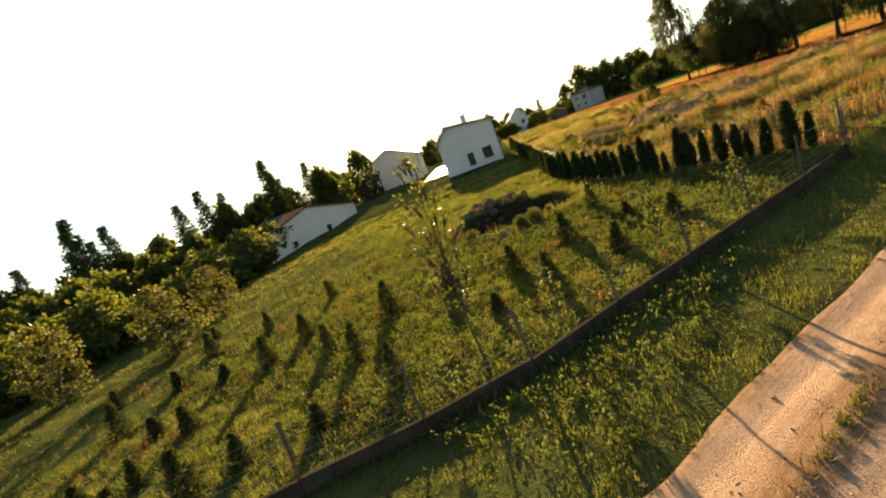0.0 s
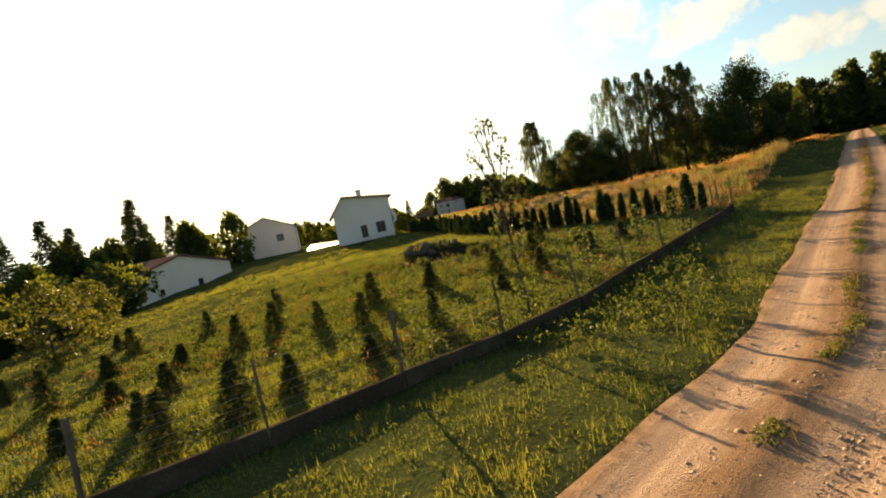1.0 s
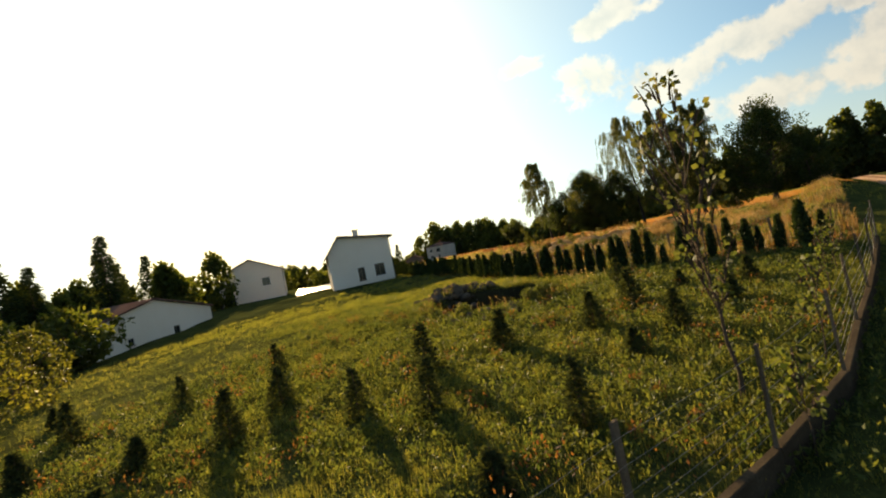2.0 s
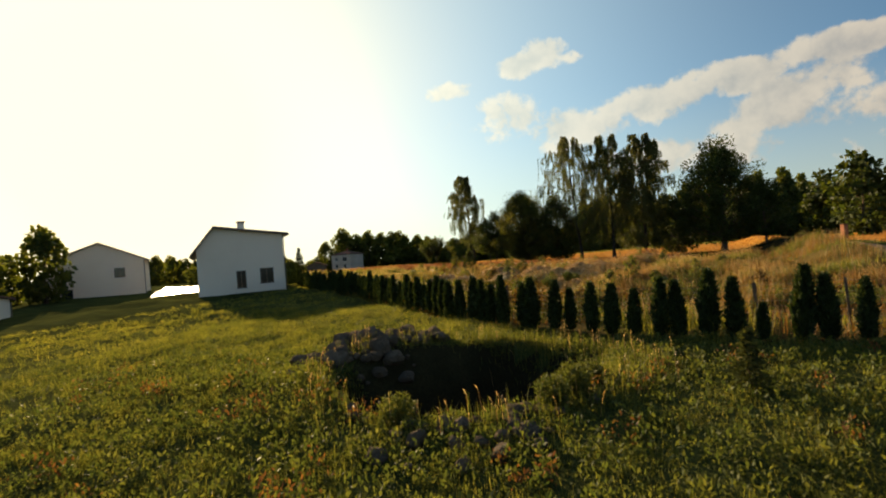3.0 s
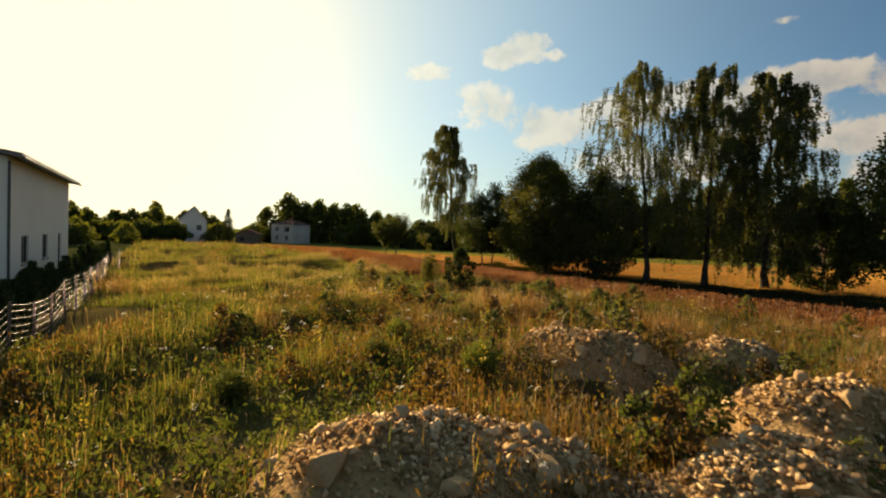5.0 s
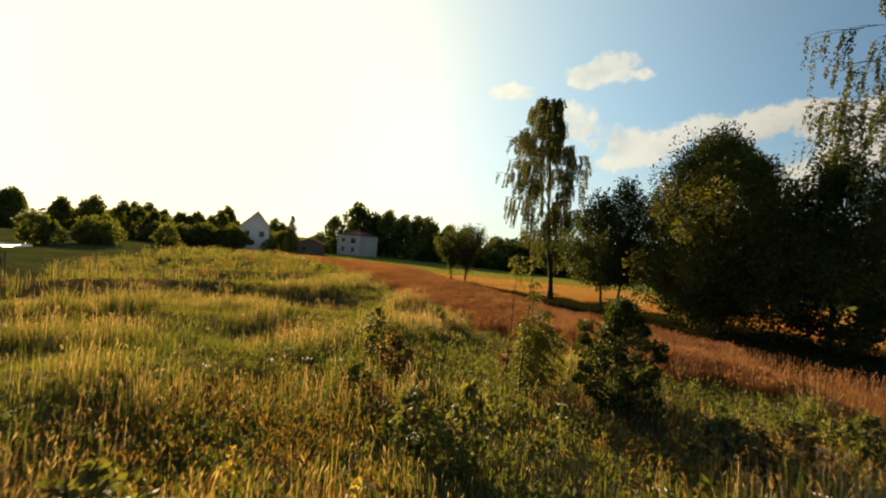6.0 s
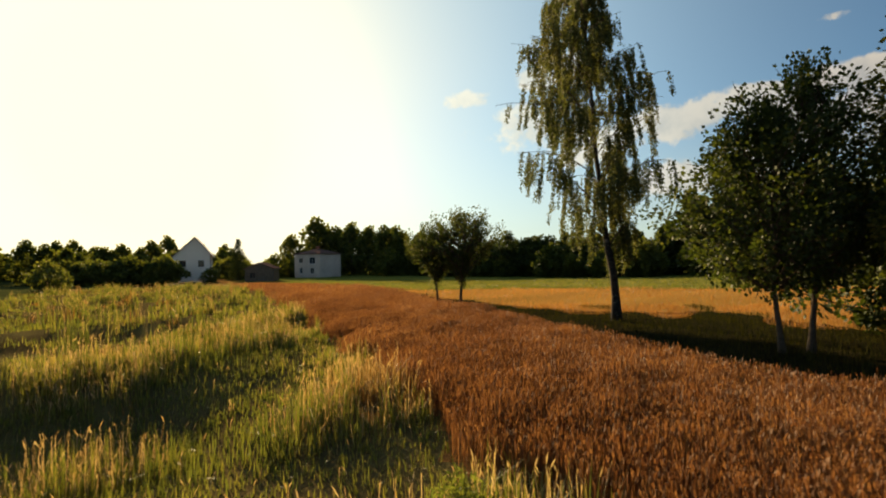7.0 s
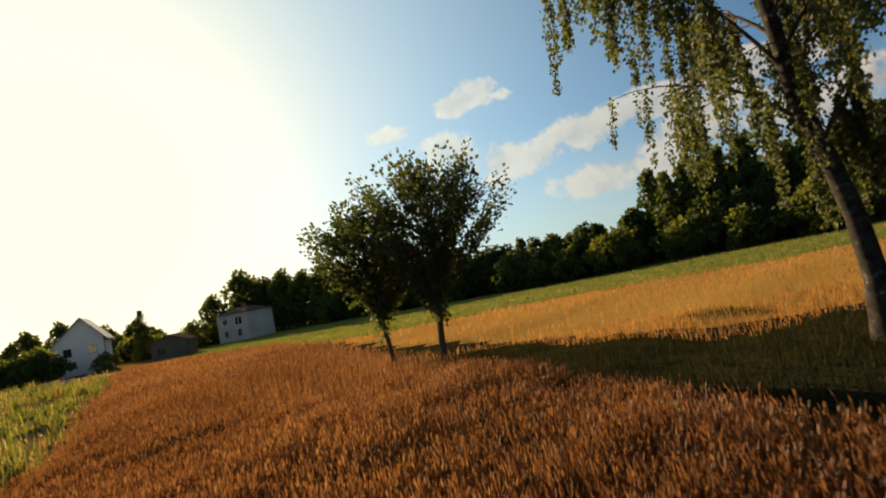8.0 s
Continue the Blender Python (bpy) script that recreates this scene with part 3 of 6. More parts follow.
def build_road():
    p = along_line(ROAD[1:-1], 0.5)
    t = np.gradient(p, axis=0)
    t /= np.linalg.norm(t, axis=1, keepdims=True)
    side = np.stack([t[:, 1], -t[:, 0]], 1)
    offs = np.linspace(-1.62, 1.62, 28)
    edge = 1 + 0.05 * np.sin(np.arange(len(p)) * 0.37)[:, None] + 0.02 * np.sin(np.arange(len(p)) * 1.1)[:, None]
    o = offs[None, :] * np.where(np.abs(offs) > 1.3, edge, 1.0)
    xy = p[:, None] + side[:, None] * o[..., None]
    flat = ground(p[:, 0] + side[:, 0] * 2.2, p[:, 1] + side[:, 1] * 2.2) * 0.5 + ground(p[:, 0] - side[:, 0] * 2.2, p[:, 1] - side[:, 1] * 2.2) * 0.5
    u = offs[None, :]
    gl, gr = ground(p[:, 0] - side[:, 0] * 2.2, p[:, 1] - side[:, 1] * 2.2), ground(p[:, 0] + side[:, 0] * 2.2, p[:, 1] + side[:, 1] * 2.2)
    fall = (gr - gl) / 4.4
    z = flat[:, None] + fall[:, None] * u
    z = z + 0.015 + 0.05 * np.exp(-(u / 0.25) ** 2) - 0.035 * np.exp(-((np.abs(u) - 0.85) / 0.25) ** 2)
    z = z + 0.006 * wave(xy[..., 0], xy[..., 1], 5.0, 0, 1) - 0.16 * smooth(np.abs(u), 1.35, 1.62)
    k, n = len(p), len(offs)
    i, j = np.meshgrid(np.arange(k - 1), np.arange(n - 1), indexing="ij")
    f = np.stack([i * n + j, i * n + j + 1, (i + 1) * n + j + 1, (i + 1) * n + j], -1).reshape(-1, 4)
    v = np.concatenate([xy, z[..., None]], -1).reshape(-1, 3)
    me = mesh_of("road", v, f, M["lane"], smooth=True)
    me.attributes.new("across", "FLOAT", "POINT").data.foreach_set("value", np.tile(offs, k).astype(np.float32))
    me.attributes.new("along", "FLOAT", "POINT").data.foreach_set("value", np.repeat(np.arange(k) * 0.5, n).astype(np.float32))
    road = tagged(new("road", me), "two-track gravel lane of pale reddish sand", "road", kind="structure")
    # loose gravel lying on it
    count = 16000
    s = rng.integers(0, int(k * 0.36), count)
    d = rng.normal(0, 0.75, count).clip(-1.5, 1.5)
    c = p[s] + side[s] * d[:, None] + t[s] * rng.uniform(-0.25, 0.25, (count, 1))
    size = rng.gamma(2.0, 0.006, count).clip(0.005, 0.06)
    top = flat[s] + fall[s] * d + 0.012 + 0.05 * np.exp(-(d / 0.25) ** 2) - 0.035 * np.exp(-((np.abs(d) - 0.85) / 0.25) ** 2)
    stones = pebbles(c[:, 0], c[:, 1], top, size)
    tagged(new("road_gravel", mesh_of("road_gravel", *stones, M["grit"])), "loose pale gravel scattered over the lane", "gravel", kind="stuff")
    # heaps of coarse gravel raked onto the track
    for at, off in ((0.165, 0.8), (0.19, 0.7), (0.225, 0.85), (0.24, -0.5)):
        q = rng.normal(0, 1.6, 420).clip(-3.5, 3.5)
        i = (int(k * at) + q.round().astype(int)).clip(0, k - 1)
        d = (off + rng.normal(0, 0.28, 420)).clip(-1.3, 1.3)
        c = p[i] + side[i] * d[:, None] + t[i] * rng.uniform(-0.25, 0.25, (420, 1))
        size = rng.gamma(3.0, 0.0045, 420).clip(0.008, 0.035)
        tagged(new("gravel_patch", mesh_of("gravel_patch", *pebbles(c[:, 0], c[:, 1], flat[i] + fall[i] * d + size * 0.3, size), M["grit"])), "patch of coarse pale gravel on the lane", "gravel", kind="stuff")
    # thin tufts along its middle
    s = rng.integers(0, int(k * 0.5), 7500)
    gone = np.sin(s * 0.21) + 0.7 * np.sin(s * 0.057 + 1) + 0.6 * np.sin(s * 0.9) > -0.55
    s = s[gone]
    d = rng.normal(0.05, 0.085, len(s))
    c = p[s] + side[s] * d[:, None] + t[s] * rng.uniform(-0.25, 0.25, (len(s), 1))
    tagged(new("lane_tufts", mesh_of("lane_tufts", *tufts(c[:, 0], c[:, 1], flat[s] + 0.055, rng.gamma(3, 0.03, len(s)), np.full(len(s), 0.018), 0.7), M["rust_weed"])), "sparse dry grass along the middle of the lane", "grass", kind="stuff")
    # low dark weeds in a broken line between the wheel tracks
    s = rng.uniform(0, k * 0.4, 1500)
    s = s[np.sin(s * 0.9) + 0.8 * np.sin(s * 0.37 + 2) + 0.5 * np.sin(s * 2.3) > 0.15]
    d = 0.06 + 0.07 * np.sin(s * 0.5) + rng.normal(0, 0.06, len(s))
    i = s.astype(int)
    c = np.repeat(p[i] + side[i] * d[:, None] + t[i] * ((s - i) * 0.5)[:, None], 16, 0) + rng.normal(size=(16 * len(s), 2)) * 0.045
    up = np.repeat(flat[i] + fall[i] * d + 0.05, 16) + rng.uniform(0, 0.05, 16 * len(s))
    tagged(new("lane_weeds", mesh_of("lane_weeds", *leaf_quads(np.c_[c, up], rng.uniform(0.025, 0.06, len(c)), np.tile([[0, 0, 0.35]], (len(c), 1)), 0.55), M["weed"])), "low dark weeds between the wheel tracks of the lane", "weeds", kind="stuff")


def pebbles(x, y, z, size, g=rng):
    """Rough little stones as eight-sided lumps."""
    base = np.array([(1, 0, 0), (0, 1, 0), (-1, 0, 0), (0, -1, 0), (0, 0, 1), (0, 0, -1)], float)
    tri = np.array([(0, 1, 4), (1, 2, 4), (2, 3, 4), (3, 0, 4), (1, 0, 5), (2, 1, 5), (3, 2, 5), (0, 3, 5)])
    n = len(x)
    turn = g.uniform(0, 6.28, n)
    s = size[:, None, None] * g.uniform(0.55, 1.4, (n, 6, 1)) * np.stack([np.ones(n), g.uniform(0.45, 1.0, n), g.uniform(0.3, 0.8, n)], 1)[:, None]
    v = base[None] * s + g.normal(size=(n, 6, 3)) * 0.2 * size[:, None, None]
    tip = g.normal(0, 0.7, n)[:, None]
    v = np.stack([v[..., 0] * np.cos(tip) - v[..., 2] * np.sin(tip), v[..., 1], v[..., 0] * np.sin(tip) + v[..., 2] * np.cos(tip)], -1)
    c, d = np.cos(turn)[:, None], np.sin(turn)[:, None]
    v = np.stack([v[..., 0] * c - v[..., 1] * d, v[..., 0] * d + v[..., 1] * c, v[..., 2]], -1) + np.stack([x, y, z], 1)[:, None]
    return v.reshape(-1, 3), (np.arange(n)[:, None, None] * 6 + tri[None]).reshape(-1, 3)



# ---- trees ----
def bend(a, b, sag, n=6):
    """Points from a to b that bow by sag upwards (down: minus)."""
    t = np.linspace(0, 1, n)[:, None]
    return np.asarray(a) * (1 - t) + np.asarray(b) * t + np.array([0, 0, 1.0]) * sag * 4 * t * (1 - t)


def trunk_line(height, lean, g, n=12, wob=0.012):
    t = np.linspace(0, 1, n)
    w = np.cumsum(g.normal(size=(n, 2)), 0) * height * wob * 0.35
    w -= w[0]
    return np.stack([w[:, 0] + lean[0] * t ** 1.3, w[:, 1] + lean[1] * t ** 1.3, height * t], 1)


def on_line(line, t):
    s = np.linspace(0, 1, len(line))
    return np.array([np.interp(t, s, line[:, k]) for k in range(3)])


def birch_meshes(seed, height, radius, leaves, lean=(0, 0), bare=0.2, leaf=0.12, spread=0.2, hang_count=6, subs=8, lop=0.0):
    """A weeping birch: white trunk darkened as in shade, rising limbs, long hanging twigs full of small leaves."""
    g = np.random.default_rng(seed)
    line = trunk_line(height * 0.97, lean, g, 16)
    wood = [tube(line, radius * (1 - 0.93 * np.linspace(0, 1, 16)) * (1 + 0.5 * np.exp(-np.linspace(0, 1, 16) * 30)), 10)]
    limbs, twig_at, ways = [], [], []
    count = 44
    for k in range(count):
        t = bare + (0.98 - bare) * (k / (count - 1)) ** 0.9
        a = on_line(line, t)
        az = k * 2.4 + g.normal() * 0.4
        reach = height * spread * (0.32 + 0.95 * math.sin(math.pi * min(1, (t - bare) / (1 - bare) * 0.8 + 0.2))) * g.uniform(0.65, 1.2) * (1 - lop * max(0.0, math.cos(az)))
        rise = reach * g.uniform(0.5, 1.3) * (1.0 - 0.65 * t)
        tip = a + np.array([math.cos(az) * reach, math.sin(az) * reach, rise])
        limb = bend(a, tip, reach * 0.18, 8)
        wood.append(tube(limb, np.linspace(radius * 0.26 * (1.15 - t), 0.01, 8), 5))
        for m in range(subs):
            s = 0.16 + 0.84 * (m + g.uniform(0, 1)) / subs
            b = on_line(limb, min(s, 1))
            out = np.array([math.cos(az + g.normal() * 0.9), math.sin(az + g.normal() * 0.9), 0])
            end = b + out * reach * g.uniform(0.15, 0.6) + np.array([0, 0, g.uniform(-0.1, 0.35)])
            sub = bend(b, end, 0.12, 4)
            wood.append(tube(sub, np.linspace(0.02, 0.007, 4), 3))
            for q in range(hang_count):
                c = on_line(sub, g.uniform(0.2, 1))
                drop = g.uniform(0.45, 1.1) * height * (0.11 if hang_count < 5 else 0.12) * (1.15 - 0.55 * t)
                twig_at.append(np.stack([c + np.array([out[0] * 0.15 * w, out[1] * 0.15 * w, -drop * w]) for w in np.linspace(0, 1, 5)]))
    strands = np.array(twig_at)
    per = max(6, leaves // len(strands))
    w = g.beta(1.1, 0.9, (len(strands), per))
    at = np.stack([np.stack([np.interp(w[k], np.linspace(0, 1, 5), strands[k][:, c]) for c in range(3)], 1) for k in range(len(strands))]).reshape(-1, 3)
    at += g.normal(size=at.shape) * [0.045, 0.045, 0.04]
    hang = np.tile([[0, 0, -1.0]], (len(at), 1)) * 0.8
    lv = leaf_quads(at, g.uniform(0.7, 1.25, len(at)) * leaf, hang, 0.7, g)
    for s in strands[::2]:
        wood.append(tube(s[::2], np.linspace(0.006, 0.003, 3), 3))
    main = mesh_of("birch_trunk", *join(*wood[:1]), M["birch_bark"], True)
    rest = mesh_of("birch_limbs", *join(*wood[1:]), M["bark"], True)
    return main, rest, mesh_of("birch_crown", *lv, M["birch_leaf"])


def broad_meshes(seed, height, width, radius, clumps, per, leaf, key, bare=0.2, lean=(0, 0), flat=1.0, top=0.62, sparse=1.0, bark="bark", twigs=3, spike=0.0):
    """A broad-leaved tree: forking limbs to many clumps of leaves, uneven, with gaps between them."""
    g = np.random.default_rng(seed)
    line = trunk_line(height * 0.82, lean, g, 10, 0.02)
    trunk = tube(line, radius * (1 - 0.85 * np.linspace(0, 1, 10)) * (1 + 0.5 * np.exp(-np.linspace(0, 1, 10) * 25)), 9)
    limbs, pts, ways = [], [], []
    lo, hi = height * bare, height
    for k in range(clumps):
        u = ((k + 0.5) / clumps)
        az = k * 2.39996 + g.normal() * 0.3
        prof = math.sin(math.pi * u ** top) ** 0.7
        z = lo + (hi - lo) * u * (1 - 0.04 * g.uniform())
        r = width * prof * (g.uniform(0.35, 1.0) ** 0.6) * g.uniform(0.8, 1.15) * (1 + 0.2 * math.sin(2 * az + 4 * u + seed) + 0.14 * math.sin(3 * az - 7 * u + 2 * seed))
        c = np.array([math.cos(az) * r + lean[0] * u, math.sin(az) * r * flat + lean[1] * u, z])
        a = on_line(line, np.clip((z / height - 0.16 - 0.1 * g.uniform()) / 0.82, max(0.1, 1.05 * bare), 0.98))
        limb = bend(a, c, -0.02 * r, 5)
        if k % 2 == 0 or r > 0.6 * width:
            limbs.append(tube(limb, np.linspace(radius * 0.3, 0.012, 5), 4))
        size = g.uniform(0.4, 1.1) * width * 0.27
        n = int(per * g.uniform(0.5, 1.3) * sparse)
        d = g.normal(size=(n, 3))
        d /= np.linalg.norm(d, axis=1, keepdims=True)
        if spike:
            # clumps drawn out along their limb, pointing outwards and up
            way = c - a + [0, 0, 0.25 * r]
            way /= np.linalg.norm(way) + 1e-9
            on = d @ way
            d = (d - on[:, None] * way) * (1 - 0.35 * spike) + on[:, None] * way * (1 + spike)
        q = c + d * size * (g.uniform(0, 1, (n, 1)) ** 0.45) * [1, 1, 1 if spike else 0.75]
        pts.append(q), ways.append(d + [0, 0, -0.25])
        for _ in range(twigs):
            e = c + g.normal(size=3) * size * 0.7
            limbs.append(tube(bend(on_line(limb, 0.75), e, 0.05, 3), [0.02, 0.012, 0.005], 3))
    pts, ways = np.concatenate(pts), np.concatenate(ways)
    lv = leaf_quads(pts, g.uniform(0.65, 1.3, len(pts)) * leaf, ways, 0.75, g)
    return mesh_of("tree_trunk", *trunk, M[bark], True), mesh_of("tree_limbs", *join(*limbs), M["bark"], True), mesh_of("tree_crown", *lv, M[key])


def spruce_meshes(seed, height, width, leaves, key="spruce", leaf=0.3, radius=0.16, full=1.0):
    """A spruce: whorls of drooping boughs, each feathered with needle sprays."""
    g = np.random.default_rng(seed)
    line = trunk_line(height, (0, 0), g, 8, 0.004)
    trunk = tube(line, np.linspace(radius, 0.01, 8), 7)
    boughs, pts, ways = [], [], []
    rings = max(9, int(height * 1.9)) if height > 3 else 13
    per = max(8, leaves // (rings * 7))
    for k in range(rings):
        u = (k + 0.4) / rings
        for b in range(7 if u < 0.7 else 5):
            az = b * 6.283 / 7 + k * 0.9 + g.normal() * 0.2
            r = width * (1 - u) ** 0.85 * g.uniform(0.65, 1.15) + 0.03 * width
            z = height * (0.06 + 0.94 * u)
            a, c = np.array([0, 0, z]), np.array([math.cos(az) * r, math.sin(az) * r, z - r * 0.28 + height * 0.01])
            bough = bend(a, c, -0.04 * r, 4)
            boughs.append(tube(bough, np.linspace(radius * 0.16, 0.004, 4), 3))
            s = g.uniform(0.12, 1.0, per) ** 0.8
            q = np.stack([np.interp(s, np.linspace(0, 1, 4), bough[:, m]) for m in range(3)], 1)
            out = np.array([math.cos(az), math.sin(az), -0.15])
            w = out * 0.8 + g.normal(size=(per, 3)) * [0.75, 0.75, 0.3]
            pts.append(q + g.normal(size=q.shape) * 0.03 * width), ways.append(w)
    pts, ways = np.concatenate(pts), np.concatenate(ways)
    lv = leaf_quads(pts, g.uniform(0.6, 1.25, len(pts)) * leaf, ways, 0.32, g)
    return mesh_of("spruce_trunk", *trunk, M["bark"], True), mesh_of("spruce_boughs", *join(*boughs), M["bark"]), mesh_of("spruce_crown", *lv, M[key])


def plant_tree(name, meshes, x, y, label, category, group="", turn=0.0, scale=1.0, z=None):
    """A tree from its meshes: trunk, limbs, crown."""
    root = new(name)
    root.matrix_basis = pose(x, y, (float(ground(x, y)) if z is None else z) - 0.05, 0, 0, turn) @ Matrix.Diagonal((scale, scale, scale, 1))
    for word, me in zip(("trunk", "branchwork", "crown"), meshes):
        tagged(part(word, me, root), kind="stuff" if word == "branchwork" else "")
    return tagged(root, label, category, group)


def spread_trees(first, places, vary=0.2):
    """Copies of a tree, each turned and scaled its own way."""
    for x, y, s in places:
        ob = copy_thing(first, pose(0, 0, 0))
        s = s * (1 + rng.uniform(-vary, vary))
        ob.matrix_basis = pose(x, y, float(ground(x, y)) - 0.05, 0, 0, rng.uniform(0, 360)) @ Matrix.Diagonal((s, s, s * rng.uniform(0.92, 1.1), 1))


ROW = "trees in the row along the field"
plant_tree("birch", birch_meshes(3, 15.6, 0.175, 150000, (-1.1, 0.2), 0.21, 0.084, 0.165, 4, 8, 0.42), -7.75, 61.3, "weeping birch at the wheat's edge, its white bark toned dark for shade", "birch", ROW)
plant_tree("maple", broad_meshes(11, 5.05, 1.8, 0.1, 120, 125, 0.1, "row_maple_leaf", 0.4, (0.2, 0), top=1.5, sparse=0.95, spike=0.9), -15.2, 64.6, "young broad-leaved tree with a rounded open crown", "tree", ROW)
plant_tree("maple", broad_meshes(12, 4.5, 1.5, 0.075, 90, 125, 0.1, "row_maple_leaf", 0.42, (-0.3, 0.1), top=1.5, sparse=0.95, spike=0.9), -16.6, 65.3, "smaller young broad-leaved tree beside its twin", "tree", ROW)
plant_tree("alder", broad_meshes(13, 7.6, 2.45, 0.085, 100, 170, 0.125, "oak_leaf", 0.3, (0.2, 0.2), sparse=0.8, spike=0.7), -3.5, 54.4, "dark broad-leaved tree with a thin trunk", "tree", ROW)
plant_tree("alder", broad_meshes(14, 6.6, 2.5, 0.08, 105, 170, 0.125, "oak_leaf", 0.3, (-0.4, 0), sparse=0.8, spike=0.7), -4.25, 54.25, "dark broad-leaved tree growing close to another", "tree", ROW)
plant_tree("lime_tree", broad_meshes(15, 9.7, 4.5, 0.28, 200, 520, 0.125, "willow_leaf", 0.12, (-0.3, 0), 1.0, 0.72, spike=0.15), 1.2, 51.8, "large round olive-green tree with dense foliage", "tree", ROW)
plant_tree("birch", birch_meshes(4, 16.9, 0.2, 52000, (-0.3, 0.3), 0.14, 0.12, 0.19, 5, 7), 8.6, 47.2, "tall weeping birch with a light feathery crown", "birch", ROW)
plant_tree("birch", birch_meshes(5, 16.2, 0.2, 62000, (0.1, 0), 0.12, 0.13, 0.185, 5, 7), 12.7, 46.8, "tall weeping birch with a dense crown", "birch", ROW)
plant_tree("birch", birch_meshes(6, 16.0, 0.22, 64000, (0.2, -0.2), 0.06, 0.16, 0.17), 16.7, 46.4, "tall dark weeping birch with a narrow crown", "birch", ROW)
plant_tree("oak", broad_meshes(16, 11.9, 5.0, 0.3, 120, 300, 0.22, "oak_leaf", 0.17, (0, 0), 1.0, 0.62, spike=0.5), 24.2, 41.8, "broad dark oak with a domed crown", "oak", ROW)
plant_tree("alder", broad_meshes(17, 6.0, 2.6, 0.13, 50, 200, 0.2, "oak_leaf", 0.2, (0.3, 0), spike=0.5), 27.2, 38.2, "small dark broad-leaved tree with a short trunk", "tree", ROW)
plant_tree("alder", broad_meshes(18, 6.8, 3.2, 0.14, 60, 240, 0.2, "oak_leaf", 0.06, (0.3, 0), spike=0.5), 20.2, 46.2, "dark bushy tree between the birches", "tree", ROW)
plant_tree("alder", broad_meshes(19, 8.8, 3.6, 0.16, 80, 260, 0.19, "oak_leaf", 0.05, (0.1, 0), spike=0.3), 5.6, 50.8, "dark bushy tree behind the birches", "tree", ROW)
plant_tree("alder", broad_meshes(20, 6.6, 2.8, 0.14, 56, 240, 0.2, "oak_leaf", 0.05, (0.1, 0), spike=0.5), 1.2, 57.6, "dark bushy tree beside the lime tree", "tree", ROW)

# woods farther off
FAR = "trees of the far woods"
far_a = plant_tree("forest_tree", broad_meshes(31, 12, 4.2, 0.25, 46, 44, 0.85, "oak_leaf", 0.06, (0, 0), 1, 0.7, twigs=0), 50, 64, "dark broad-leaved forest tree", "tree", FAR)
far_e = plant_tree("forest_tree", broad_meshes(35, 12, 4.2, 0.25, 46, 44, 0.85, "hazed_leaf", 0.06, (0, 0), 1, 0.7, twigs=0), -60, -34, "green broad-leaved forest tree, its leaves lightened as in sun haze", "tree", FAR)
far_b = plant_tree("forest_tree", broad_meshes(32, 14, 3.0, 0.22, 46, 44, 0.82, "maple_leaf", 0.08, (0, 0), 1, 0.6, twigs=0), 44, 108, "tall narrow forest tree with dark leaves", "tree", FAR)
far_c = plant_tree("pine", spruce_meshes(33, 14, 3.7, 7000, "spruce", 0.5, 0.2), -70, -16, "tall dark spruce at the edge of the woods", "spruce", FAR)
far_d = plant_tree("forest_bush", broad_meshes(34, 4.6, 3.0, 0.1, 36, 60, 0.44, "hazed_leaf", 0.02, (0, 0), 1, 0.8, twigs=0), -34, -26, "leafy green bush at the edge of the woods", "bush", FAR)


def woods(first, pts, n, s0, s1, deep=8.0):
    p = along_line(pts, 1.0)
    k = rng.integers(0, len(p), n)
    spread_trees(first, [(p[i, 0] + rng.normal() * deep * 0.4, p[i, 1] + abs(rng.normal()) * deep, rng.uniform(s0, s1)) for i in k], 0.1)


woods(far_b, [(-8, 152), (6, 146), (16, 139)], 22, 0.5, 0.68)
woods(far_b, [(16, 139), (26, 132), (36, 122), (46, 112), (60, 100)], 48, 0.75, 1.1)
woods(far_a, [(-30, 175), (-6, 160), (16, 146)], 12, 0.45, 0.65)
woods(far_a, [(16, 146), (34, 134), (50, 118)], 14, 0.65, 0.95)
woods(far_a, [(58, 78), (64, 96), (76, 110), (100, 110)], 14, 0.7, 1.05)
woods(far_a, [(-4, 148), (20, 136), (44, 114)], 26, 0.55, 0.85, 4)
woods(far_e, [(-122, 172), (-102, 181), (-90, 188)], 14, 0.4, 0.6, 4)
woods(far_d, [(-112, 160), (-98, 172), (-88, 178)], 12, 0.8, 1.2, 3)
woods(far_a, [(57, 70), (66, 72), (78, 74)], 9, 0.5, 0.75, 5)
woods(far_b, [(60, 120), (90, 150), (130, 170)], 12, 0.8, 1.2)
woods(far_a, [(66, 58), (90, 60), (130, 80)], 10, 0.6, 0.9)
woods(far_e, [(-84, 182), (-66, 184), (-46, 176)], 11, 0.85, 1.25, 6)
woods(far_d, [(-58, 166), (-44, 164), (-30, 158)], 12, 0.9, 1.5, 4)
woods(far_d, [(-100, 150), (-84, 158), (-74, 164)], 10, 0.9, 1.4, 4)
woods(far_e, [(-170, 150), (-130, 165), (-104, 165)], 28, 0.5, 0.85, 8)
woods(far_e, [(-125, 90), (-110, 118), (-100, 145)], 24, 0.5, 0.75, 6)
woods(far_d, [(-104, 112), (-92, 118), (-82, 124)], 22, 0.7, 1.2, 4)
woods(far_d, [(-150, 128), (-120, 134), (-100, 140)], 22, 0.9, 1.5, 4)
woods(far_a, [(-44, 174), (-22, 164), (-4, 152)], 16, 0.5, 0.75, 5)
woods(far_d, [(-62, 60), (-66, 72), (-70, 84)], 8, 0.5, 0.7, 3)
spread_trees(far_c, [(-83, 140, 0.72)], 0.02)
